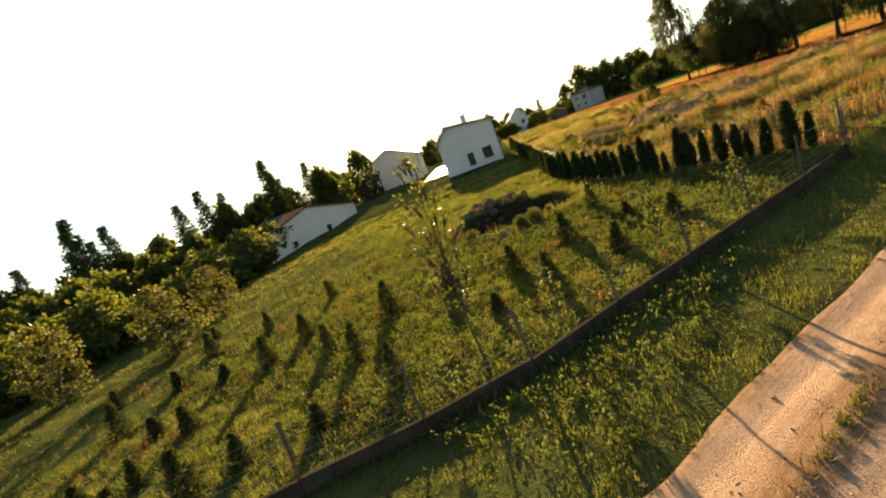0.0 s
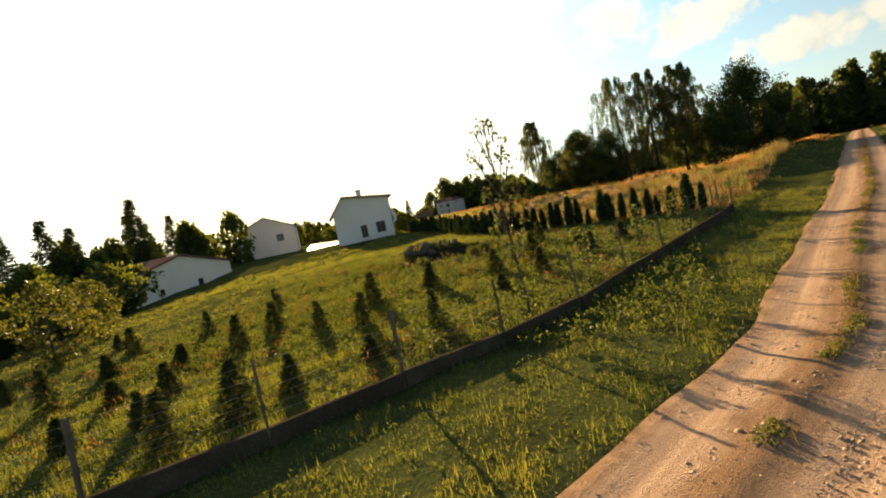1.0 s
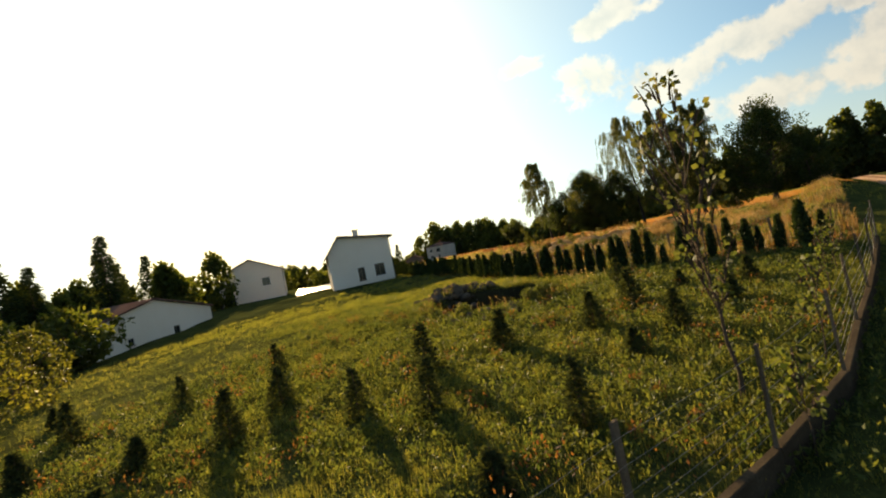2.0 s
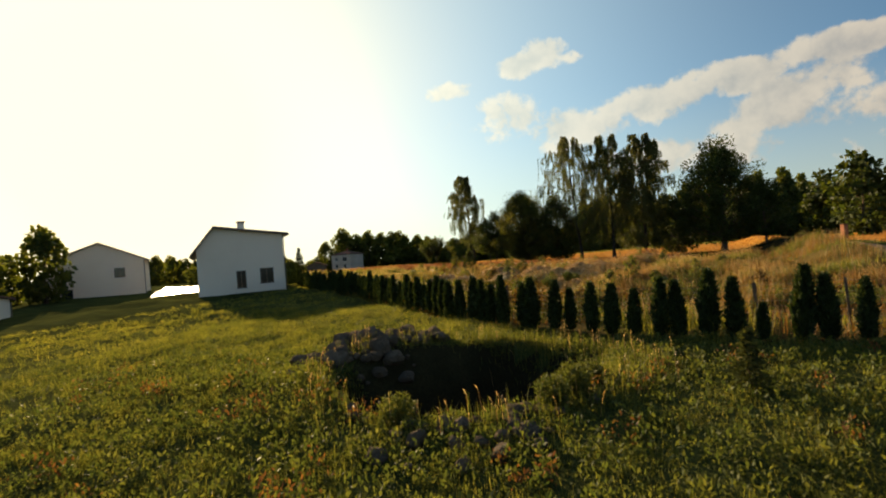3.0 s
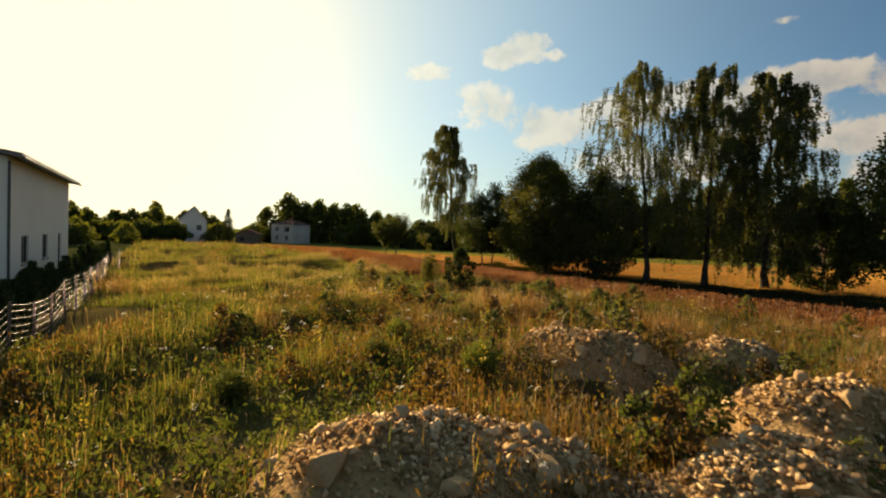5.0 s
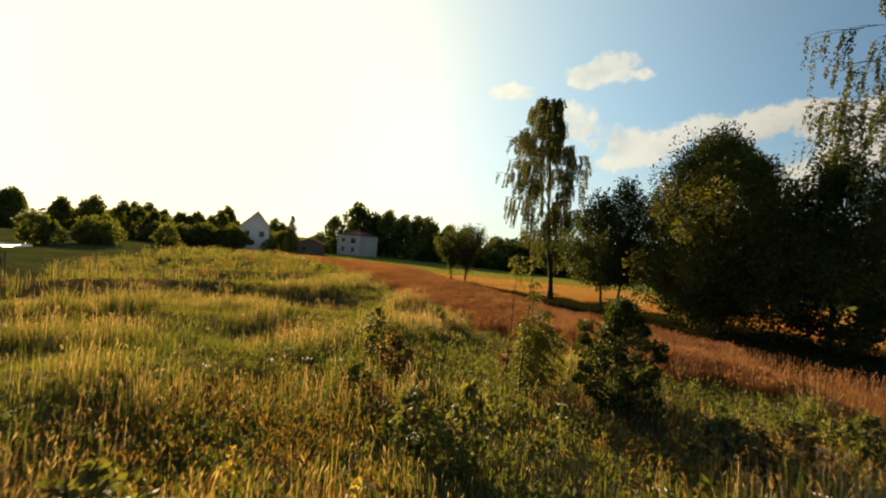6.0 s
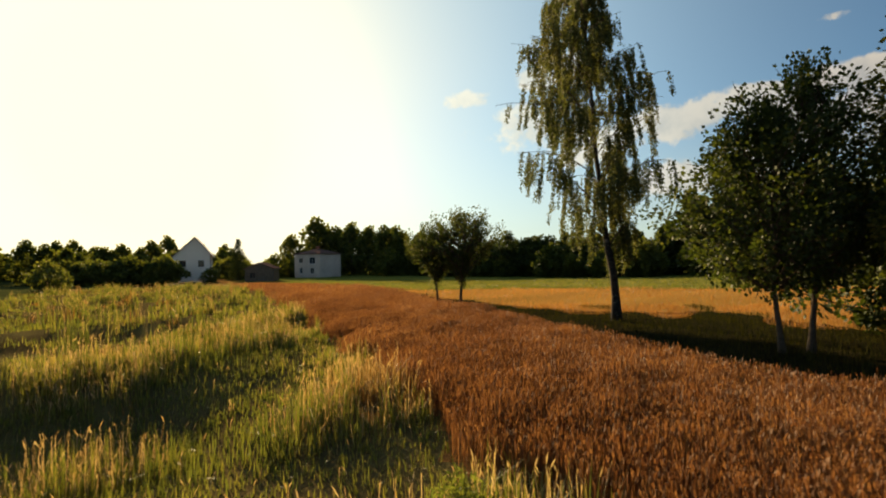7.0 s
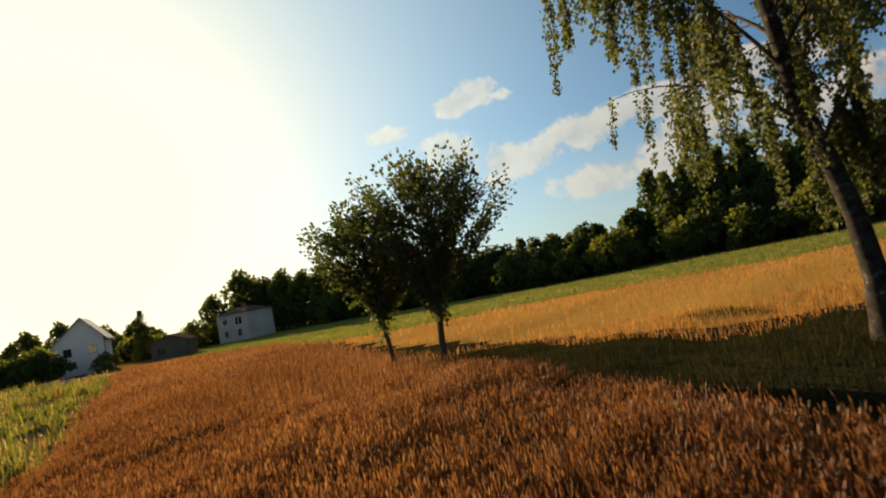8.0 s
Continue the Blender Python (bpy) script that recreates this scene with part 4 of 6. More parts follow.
# the big trees round the old farmhouse, and the closed front of the woods
spread_trees(far_e, [(-88, 172, 0.95), (-82, 176, 1.3), (-76, 178, 1.25), (-70, 175, 1.1), (-64, 174, 1.1), (-58, 171, 1.05), (-52, 168, 0.95), (-46, 165, 0.9), (-40, 162, 0.8)], 0.05)
woods(far_a, [(-34, 158), (-10, 146), (16, 132), (40, 114), (58, 98)], 44, 0.5, 0.75, 3)
woods(far_d, [(-36, 155), (-10, 142), (16, 128), (40, 110)], 36, 0.8, 1.4, 2)
# slope on the far side of the plot
spread_trees(far_c, [(-55.3, -17.9, 1.0), (-57.5, -14.0, 0.85), (-51.3, -3.4, 0.84), (-52.5, 0.0, 0.7), (-47.5, 5.0, 0.8), (-58, -24, 0.8), (-60, -30, 0.7), (-50, 8.0, 0.65)], 0.04)
woods(far_e, [(-58, -40), (-56, -20), (-56, -4), (-54, 12)], 18, 0.45, 0.62, 3)
woods(far_e, [(-30, -46), (-36, -32), (-43, -18), (-47, -8)], 26, 0.4, 0.6, 3)
woods(far_c, [(-62, -30), (-66, -8), (-62, 8), (-66, 24)], 4, 0.8, 1.0, 4)
woods(far_e, [(-60, -34), (-58, -6), (-58, 16), (-66, 34)], 26, 0.5, 0.7, 5)
woods(far_d, [(-26, -34), (-30, -22), (-34, -12), (-40, -4)], 20, 0.6, 1.0, 2.5)
woods(far_d, [(-24, -48), (-32, -38), (-44, -26), (-50, -14)], 16, 0.8, 1.3, 4)


# ---- low plants, as scattered stuff ----
def scatter(x0, y0, x1, y1, n):
    return rng.uniform(x0, x1, n), rng.uniform(y0, y1, n)


def blades(x, y, z, height, width, lean=0.35, parts=2):
    """Bent grass blades: two joined tapering pieces each."""
    n = len(x)
    az, tilt = rng.uniform(0, 6.283, n), rng.normal(0, lean, n)
    d = np.stack([np.cos(az), np.sin(az)], 1)
    s = np.stack([-d[:, 1], d[:, 0]], 1)
    base = np.stack([x, y], 1)
    mid = base + d * (height * tilt * 0.35)[:, None]
    top = base + d * (height * tilt)[:, None]
    w = width[:, None] * 0.5
    zz = z - 0.02
    m, h = zz + height * 0.55, zz + height * np.cos(np.clip(tilt, -1.2, 1.2))
    v = np.stack([np.c_[base - s * w, zz], np.c_[base + s * w, zz], np.c_[mid + s * w * 0.8, m], np.c_[mid - s * w * 0.8, m], np.c_[top, h]], 1)
    k = np.arange(n)[:, None] * 5
    tri = np.concatenate([k + [0, 1, 2], k + [0, 2, 3], k + [3, 2, 4]])
    return v.reshape(-1, 3), tri


def tufts(x, y, z, height, width, lean=0.35):
    """Short blades, one tapering piece each."""
    n = len(x)
    az, tilt = rng.uniform(0, 6.283, n), rng.normal(0, lean, n)
    d = np.stack([np.cos(az), np.sin(az)], 1)
    s = np.stack([-d[:, 1], d[:, 0]], 1) * width[:, None] * 0.5
    b = np.stack([x, y], 1)
    t = b + d * (height * tilt)[:, None] + s * rng.normal(size=(n, 1))
    v = np.stack([np.c_[b - s, z - 0.02], np.c_[b + s, z - 0.02], np.c_[t, z + height]], 1)
    return v.reshape(-1, 3), np.arange(3 * n).reshape(-1, 3)


def ears(x, y, z, height, ear, width, lean=0.12, droop=0.5):
    """Stalks with an ear: a thin stem and two crossed, spindle-shaped blades for the ear."""
    n = len(x)
    az = rng.uniform(0, 6.283, n)
    d = np.stack([np.cos(az), np.sin(az)], 1)
    b = np.stack([x, y], 1)
    t = b + d * (height * rng.normal(0, lean, n))[:, None]
    s = np.stack([-d[:, 1], d[:, 0]], 1)
    tz = z + height
    v = [np.c_[b - s * 0.004, z], np.c_[b + s * 0.004, z], np.c_[t + s * 0.003, tz], np.c_[t - s * 0.003, tz]]
    d = d * rng.choice([-1.0, 1.0], (n, 1))
    e = t + d * (ear * droop)[:, None]
    ez = tz + ear * 0.85
    mid, mz = (t + e) / 2, (tz + ez) / 2
    w = width[:, None] * 0.5
    for q in (s,):
        v += [np.c_[t, tz - 0.01], np.c_[mid + q * w, mz - 0.1 * ear], np.c_[e, ez], np.c_[mid - q * w, mz + 0.1 * ear]]
    v = np.stack(v, 1)
    return v.reshape(-1, 3), np.arange(8 * n).reshape(-1, 4)


def clear(x, y, pit=True):
    ok = np.abs(line_gap(x, y, ROAD)) > 1.36 + 0.16 * lawn_patch(x * 3, y * 3) + 0.08 * lawn_patch(x * 9, y * 9)
    q = ((x - PIT[0]) / 2.9) ** 2 + ((y - PIT[1]) / 2.8) ** 2
    ok = ok & (((x + 0.7) / 1.7) ** 2 + ((y + 7.2) / 1.7) ** 2 + 0.5 * lawn_patch(x * 3, y * 3) > 0.9)
    return ok & (q > 1.08 + 0.12 * lawn_patch(x * 2, y * 2))


def stuff(name, data, key, label, category):
    tagged(new(name, mesh_of(name, *data, M[key])), label, category, kind="stuff")


def lawn():
    xs, ys, bs = [], [], []
    for x0, y0, x1, y1, n in ((-3, -36, 22, -18, 190000), (-6, -18, 24, -3, 170000), (-13, -10, 5, 6, 60000), (-30, -38, -3, 6, 90000), (14, -42, 30, -4, 45000), (2, -40, 20, -6, 90000), (-24, -6, 2, 30, 60000), (18, -6, 40, 60, 30000)):
        # bunches of blades, each with a height of its own
        x, y = scatter(x0, y0, x1, y1, n // 9)
        bunch = np.repeat(rng.lognormal(-0.14, 0.54, len(x)), 9)
        x, y = np.repeat(x, 9) + rng.normal(size=9 * len(x)) * 0.06 * bunch, np.repeat(y, 9) + rng.normal(size=9 * len(y)) * 0.06 * bunch
        xs.append(x), ys.append(y), bs.append(bunch)
    x, y, bunch = np.concatenate(xs), np.concatenate(ys), np.concatenate(bs)
    patch = lawn_patch(x, y) + 0.4 * lawn_patch(x * 2.7 + 5, y * 2.7)
    ok = clear(x, y) & (zone(x, y) == 0) & (rng.uniform(-1.6, 1.0, len(x)) < patch + 0.3)
    x, y, patch, bunch = x[ok], y[ok], patch[ok], bunch[ok]
    h = bunch * rng.gamma(6.0, 0.0175, len(x)) * (1.0 + 0.5 * patch.clip(-0.6, 1)) * np.where(line_gap(x, y, FENCE) > 0, 0.48, 1.0) * (1 - 0.42 * np.exp(-((x - 6.5) / 4.5) ** 2 - ((y + 9) / 5.0) ** 2))
    far = smooth(np.hypot(x - 8, y + 22), 22, 45)
    stuff("lawn_grass", tufts(x, y, ground(x, y), h.clip(0.03, 0.28), 0.010 + 0.022 * far + 0.005 * rng.uniform(size=len(x)), 0.55), "lawn", "short uneven green grass of plot and verge", "grass")
    # broad-leaved weeds between the grass
    n = 24000
    cx, cy = np.r_[scatter(-4, -36, 20, -4, n)[0], scatter(-22, -34, -2, 10, 2500)[0]], np.r_[scatter(-4, -36, 20, -4, n)[1], scatter(-22, -34, -2, 10, 2500)[1]]
    extra = scatter(-13, -10, 6, 6, 9000)
    cx, cy = np.r_[cx, extra[0]], np.r_[cy, extra[1]]
    keep = clear(cx, cy) & (zone(cx, cy) == 0) & ((line_gap(cx, cy, FENCE) < 0) | (rng.uniform(0, 1, len(cx)) < 0.16))
    cx, cy = cx[keep], cy[keep]
    per = 9
    size = rng.gamma(3.0, 0.033, len(cx)).clip(0.04, 0.3) * np.where(line_gap(cx, cy, FENCE) > 0, 0.5, 1.0)
    px = np.repeat(cx, per) + rng.normal(size=len(cx) * per) * np.repeat(size, per) * 0.6
    py = np.repeat(cy, per) + rng.normal(size=len(cx) * per) * np.repeat(size, per) * 0.6
    pz = np.repeat(ground(cx, cy), per) + np.repeat(size, per) * rng.uniform(0.1, 1.1, len(px))
    # coarse docks and dandelions round the pit
    bx, by = scatter(-8, -25, 15, -6, 7000)
    keep = clear(bx, by) & (zone(bx, by) == 0)
    bx, by = np.repeat(bx[keep], 12), np.repeat(by[keep], 12)
    spread = rng.uniform(0.03, 0.1, len(bx))
    qx, qy = bx + rng.normal(size=len(bx)) * spread, by + rng.normal(size=len(bx)) * spread
    stuff("coarse_weeds", leaf_quads(np.stack([qx, qy, ground(qx, qy) + rng.uniform(0.02, 0.22, len(bx))], 1), rng.uniform(0.055, 0.13, len(bx)), np.tile([[0, 0, 0.5]], (len(bx), 1)), 0.4), "weed", "coarse broad-leaved weeds on the plot", "weeds")
    lv = leaf_quads(np.stack([px, py, pz], 1), rng.uniform(0.028, 0.058, len(px)), np.tile([[0, 0, 0.2]], (len(px), 1)), 0.7)
    stuff("lawn_weeds", lv, "clover", "leafy green weeds among the grass", "weeds")


def meadow():
    xs, ys, hs, gs = [], [], [], []
    for x0, y0, x1, y1, n, per, hi in ((-14, -3, 14, 28, 10500, 14, 0.34), (-24, 24, 4, 64, 15500, 15, 0.34), (6, -8, 36, 36, 8000, 13, 0.44), (7, 2, 19, 22, 5000, 14, 0.5), (-62, 28, -14, 104, 5000, 13, 0.5)):
        cx, cy = scatter(x0, y0, x1, y1, n)
        tp = tall_patch(cx, cy)
        size = rng.gamma(5.0, 0.2, n) * hi * (1 - 0.35 * smooth(-cx, -1, 3) * (1 - smooth(cy, 14, 20))) * (0.85 + 0.75 * tp.clip(-0.5, 1.2)) * (1 + 0.55 * smooth(cx, -6, -1) * np.exp(-((cy - 23) / 6.5) ** 2))
        green = kind_patch(cx, cy) + 0.9 * smooth(cy, 24, 32) + 0.8 * smooth(-cx, 0, 7) + 0.6 * smooth(-cx, -1, 3) * (1 - smooth(cy, 14, 20)) - 0.6 * smooth(cx, -2, 4) + 1.3 * (1 - smooth(cy, 8.5, 12.5)) * (1 - smooth(cx, 6, 10)) + 0.5 * smooth(cx, 7, 12) - 1.0 * np.exp(-((cx - 0.5) / 6.0) ** 2 - ((cy - 23) / 7.0) ** 2) + rng.normal(0, 0.35, n) > 0.42
        d = rng.normal(size=(n * per, 2)) * 0.16
        xs.append(np.repeat(cx, per) + d[:, 0]), ys.append(np.repeat(cy, per) + d[:, 1])
        hs.append(np.repeat(size, per) * rng.uniform(0.55, 1.1, n * per)), gs.append(np.repeat(green, per))
    x, y, h, g = (np.concatenate(v) for v in (xs, ys, hs, gs))
    bare = mound_height(x, y)
    ok = clear(x, y) & (zone(x, y) == 1) & (rng.uniform(0, 1, len(x)) > np.minimum(bare * 2.2 - 0.2, 0.96))
    x, y, h, g = x[ok], y[ok], h[ok].clip(0.06, 1.0), g[ok]
    far = smooth(np.hypot(x + 4, y - 24), 20, 60)
    w = 0.009 + 0.03 * far + 0.008 * rng.uniform(size=len(x))
    z = ground(x, y)
    stuff("meadow_grass", blades(x[~g], y[~g], z[~g], h[~g], w[~g], 0.42), "meadow", "tall rusty and golden wild grass", "grass")
    stuff("green_grass", blades(x[g], y[g], z[g], h[g] * 0.95, w[g] * 1.3, 0.4), "green_tall", "tall fresh green wild grass", "grass")
    k = rng.uniform(0, 1, len(x)) < np.where(y > 38, 0.34, np.where(y > 26, 0.26, 0.1)) * smooth(tall_patch(x, y) - 0.4 * kind_patch(x, y), 0.0, 0.7) + 0.015
    stuff("seed_grass", ears(x[k], y[k], z[k], h[k] * 0.9 + 0.03, rng.uniform(0.07, 0.15, k.sum()), 0.011 + 0.018 * far[k], 0.22, 0.5), "seed", "pale feathery seed heads of wild grass", "grass")


def wheat():
    xs, ys, ws = [], [], []
    for x0, y0, x1, y1, n in ((-22, 38, 0, 62, 420000), (-30, 54, -10, 84, 70000), (-60, 60, -16, 116, 40000), (0, 18, 36, 44, 60000)):
        x, y = scatter(x0, y0, x1, y1, n)
        xs.append(x), ys.append(y)
    x, y = np.concatenate(xs), np.concatenate(ys)
    ok = (zone(x, y) == 2) & clear(x, y)
    inside = -line_gap(x, y, WHEAT_EDGE)
    tram = rng.uniform(-0.5, 0.9, len(x)) > inside
    x, y = x[ok & ~tram], y[ok & ~tram]
    far = smooth(np.hypot(x + 12, y - 52), 12, 45)
    h = 0.52 + 0.03 * np.sin(x * 1.1 + np.sin(y * 0.9)) + 0.02 * np.sin(y * 2.1 + x) + rng.normal(0, 0.05, len(x))
    h = h * (0.62 + 0.38 * smooth(-line_gap(x, y, WHEAT_EDGE), -0.4, 1.4)) * (1 + 0.05 * lawn_patch(x * 1.5, y * 1.5))
    stuff("wheat_crop", ears(x, y, ground(x, y), h, rng.uniform(0.06, 0.11, len(x)) * (1 + 0.7 * far), 0.015 + 0.05 * far, 0.10, 0.3), "wheat", "ripe reddish-brown wheat standing in the field", "wheat")
    s = rng.uniform(0, 1, len(x)) < 0.3
    stuff("wheat_leaves", blades(x[s] + 0.05, y[s], ground(x[s], y[s]), h[s] * 0.9, 0.014 + 0.02 * far[s], 0.35), "wheat", "dry leaves and stalks of the wheat", "wheat")


def beyond_row():
    x, y = scatter(-70, 36, 60, 130, 220000)
    near = scatter(-20, 44, 10, 68, 60000)
    x, y = np.r_[x, near[0]], np.r_[y, near[1]]
    gap = -line_gap(x, y, WHEAT_END) - 7
    ok = (gap > -7) & (gap < 60) & (rng.uniform(0, 1, len(x)) < np.where(gap < 26, 1.0, 0.5)) & (np.abs(line_gap(x, y, ROAD)) > 3)
    x, y, gap = x[ok], y[ok], gap[ok]
    far = smooth(np.hypot(x + 10, y - 55), 10, 60)
    # blades inside the painted shadow band of the tree row
    verge = (gap < np.interp(x, [-18, -9, -3], [-5.5, -2.2, 3.5]) + 1.2 * lawn_patch(x * 0.4, y * 0.4)) | row_shade(x, y)
    green = y > 85 + 2 * tall_patch(x * 0.3, y * 0.3)
    gold = ~verge & ~green
    h = rng.gamma(6, 0.03, len(x)).clip(0.08, 0.3) * np.where(verge, 1.0, 1.0)
    w = 0.016 + 0.04 * far
    z = ground(x, y)
    for name, some, key, label in (("straw_grass", gold, "straw", "dry golden grass beyond the row of trees"), ("field_grass", green, "green_tall", "strip of green grass beyond the golden field"), ("shaded_verge_grass", verge, "verge", "rank grass under the row of trees, their shadow in its colour")):
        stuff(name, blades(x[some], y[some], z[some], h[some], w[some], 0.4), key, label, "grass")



build_road()
lawn()
meadow()
wheat()
beyond_row()


def farm_track():
    """A pale track across the far end of the wheat."""
    p = along_line([(-120, 150), (-92, 126), (-61, 107.5), (-50, 103), (-42, 100.5), (-36, 101)], 2.0)
    t = np.gradient(p, axis=0)
    t /= np.linalg.norm(t, axis=1, keepdims=True)
    side = np.stack([t[:, 1], -t[:, 0]], 1)
    offs = np.array([-1.3, -1.0, -0.4, 0.0, 0.4, 1.0, 1.3])
    rise = np.array([-0.3, 0.10, 0.08, 0.14, 0.08, 0.10, -0.3])
    xy = p[:, None] + side[:, None] * offs[None, :, None]
    z = ground(p[:, 0], p[:, 1])[:, None] + 0.12 + rise[None]
    n = len(offs)
    i, j = np.meshgrid(np.arange(len(p) - 1), np.arange(n - 1), indexing="ij")
    f = np.stack([i * n + j, i * n + j + 1, (i + 1) * n + j + 1, (i + 1) * n + j], -1).reshape(-1, 4)
    tagged(new("farm_track", mesh_of("farm_track", np.concatenate([xy, z[..., None]], -1).reshape(-1, 3), f, M["gravel"], smooth=True)), "pale sandy track at the end of the wheat", "road", kind="structure")


farm_track()


# ---- hedge of thujas ----
def thuja_meshes(seed, height, width):
    g = np.random.default_rng(seed)
    n = 1700
    u = g.uniform(0, 1, n)
    prof = width * np.clip(np.sin(np.pi * np.clip(u * 0.93 + 0.05, 0, 1)) ** 0.5, 0, 1) * (1 - 0.6 * u ** 1.5)
    az = g.uniform(0, 6.283, n)
    lump = 1 + 0.16 * np.sin(az * 3 + u * 9 + seed) + 0.1 * np.sin(az * 5 - u * 17)
    r = prof * lump * g.uniform(0.72, 1.03, n)
    p = np.stack([np.cos(az) * r, np.sin(az) * r, u * height * 0.95], 1)
    up = np.stack([np.cos(az) * 0.45, np.sin(az) * 0.45, np.ones(n)], 1)
    lv = leaf_quads(p, g.uniform(0.08, 0.18, n), up, 0.42, g)
    core = tube(np.stack([np.zeros(8), np.zeros(8), np.linspace(0.05, height * 0.86, 8)], 1), width * 0.62 * np.array([0.5, 0.85, 0.95, 0.95, 0.85, 0.7, 0.45, 0.1]), 7)
    stem = tube([(0, 0, -0.05), (0.01, 0, 0.12), (0, 0.01, 0.3)], [0.035, 0.03, 0.025], 6)
    return mesh_of("thuja_stem", *stem, M["bark"]), mesh_of("thuja_crown", *join(lv, core), M["thuja"])


def hedge():
    kinds = [thuja_meshes(40 + k, h, w) for k, (h, w) in enumerate(((1.56, 0.215), (1.68, 0.23), (1.46, 0.205), (1.75, 0.22), (1.6, 0.235)))]
    spots = along_line(HEDGE, 0.66, 0.06)
    for k, (x, y) in enumerate(spots):
        s = rng.uniform(0.86, 1.14) * (0.6 if k in (3, 9) else 1.0)
        root = new("thuja")
        root.matrix_basis = pose(x + rng.normal() * 0.05, y + rng.normal() * 0.05, float(ground(x, y)), rng.normal() * 2, rng.normal() * 2, rng.uniform(0, 360)) @ Matrix.Diagonal((s * rng.uniform(0.9, 1.12), s * rng.uniform(0.9, 1.12), s, 1))
        for word, me in zip(("stem", "crown"), kinds[k % 5]):
            part(word, me, root)
        tagged(root, "dark green columnar thuja in the hedge row" if s > 0.75 else "small dark green thuja in the hedge row", "thuja", "hedge of thujas")


hedge()


# ---- fences ----
def stake(height, half, seed):
    b = box(-half, -half, -0.25, half, half, height, half * 0.3)
    g = np.random.default_rng(seed)
    for v in b.verts:
        v.co.x += g.normal() * half * 0.12 + 0.012 * v.co.z * g.normal()
        v.co.y += g.normal() * half * 0.12
    return b


def wire_between(a, b, sag=0.02):
    n = 5
    t = np.linspace(0, 1, n)[:, None]
    p = np.asarray(a) * (1 - t) + np.asarray(b) * t
    p[:, 2] -= sag * 4 * (t * (1 - t))[:, 0]
    return p


def build_fence(name, line, spacing, height, heights, wire_r, label, plinth=False, post_half=0.035, key="wood_post"):
    root = new(name)
    spots = along_line(line, spacing)
    a0 = Vector((*spots[0], float(ground(*spots[0]))))
    root.matrix_basis = Matrix.Translation(a0)
    posts = [bm_mesh("post", stake(height, post_half, 60 + k), M[key]) for k in range(4)]
    tops = []
    for k, (x, y) in enumerate(spots):
        z = float(ground(x, y))
        m = pose(x - a0.x, y - a0.y, z - a0.z, rng.normal() * 2.2, rng.normal() * 2.2, math.degrees(math.atan2(*(spots[min(k + 1, len(spots) - 1)] - spots[max(k - 1, 0)])[::-1])))
        part("post", posts[k % 4], root, at=m)
        tops.append(np.array([x - a0.x, y - a0.y, z - a0.z]))
    for k, (p, q) in enumerate(zip(tops[:-1], tops[1:])):
        for h in heights:
            dz = np.array([0, 0, h])
            part("wire", mesh_of("wire", *tube(wire_between(p + dz, q + dz, rng.uniform(0.0, 0.03)), [wire_r] * 5, 4), M["wire"]), root)
        if plinth:
            w = q - p
            length = float(np.hypot(w[0], w[1]))
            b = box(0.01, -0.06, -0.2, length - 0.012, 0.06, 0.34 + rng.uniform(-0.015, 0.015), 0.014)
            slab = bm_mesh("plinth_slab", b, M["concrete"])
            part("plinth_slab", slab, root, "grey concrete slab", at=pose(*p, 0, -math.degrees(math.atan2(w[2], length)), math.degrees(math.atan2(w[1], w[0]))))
    return tagged(root, label, "fence")


build_fence("wire_fence", FENCE, 2.75, 1.62, (0.55, 0.70, 0.85, 1.02, 1.25, 1.5), 0.0028, "wire fence with thin posts on a low concrete plinth", True, 0.024)
build_fence("field_fence", BACK_FENCE, 2.1, 1.28, (0.12, 0.28, 0.44, 0.60, 0.76, 0.92, 1.08, 1.22), 0.003, "field fence of posts and pale rails behind the hedge", False, 0.028)


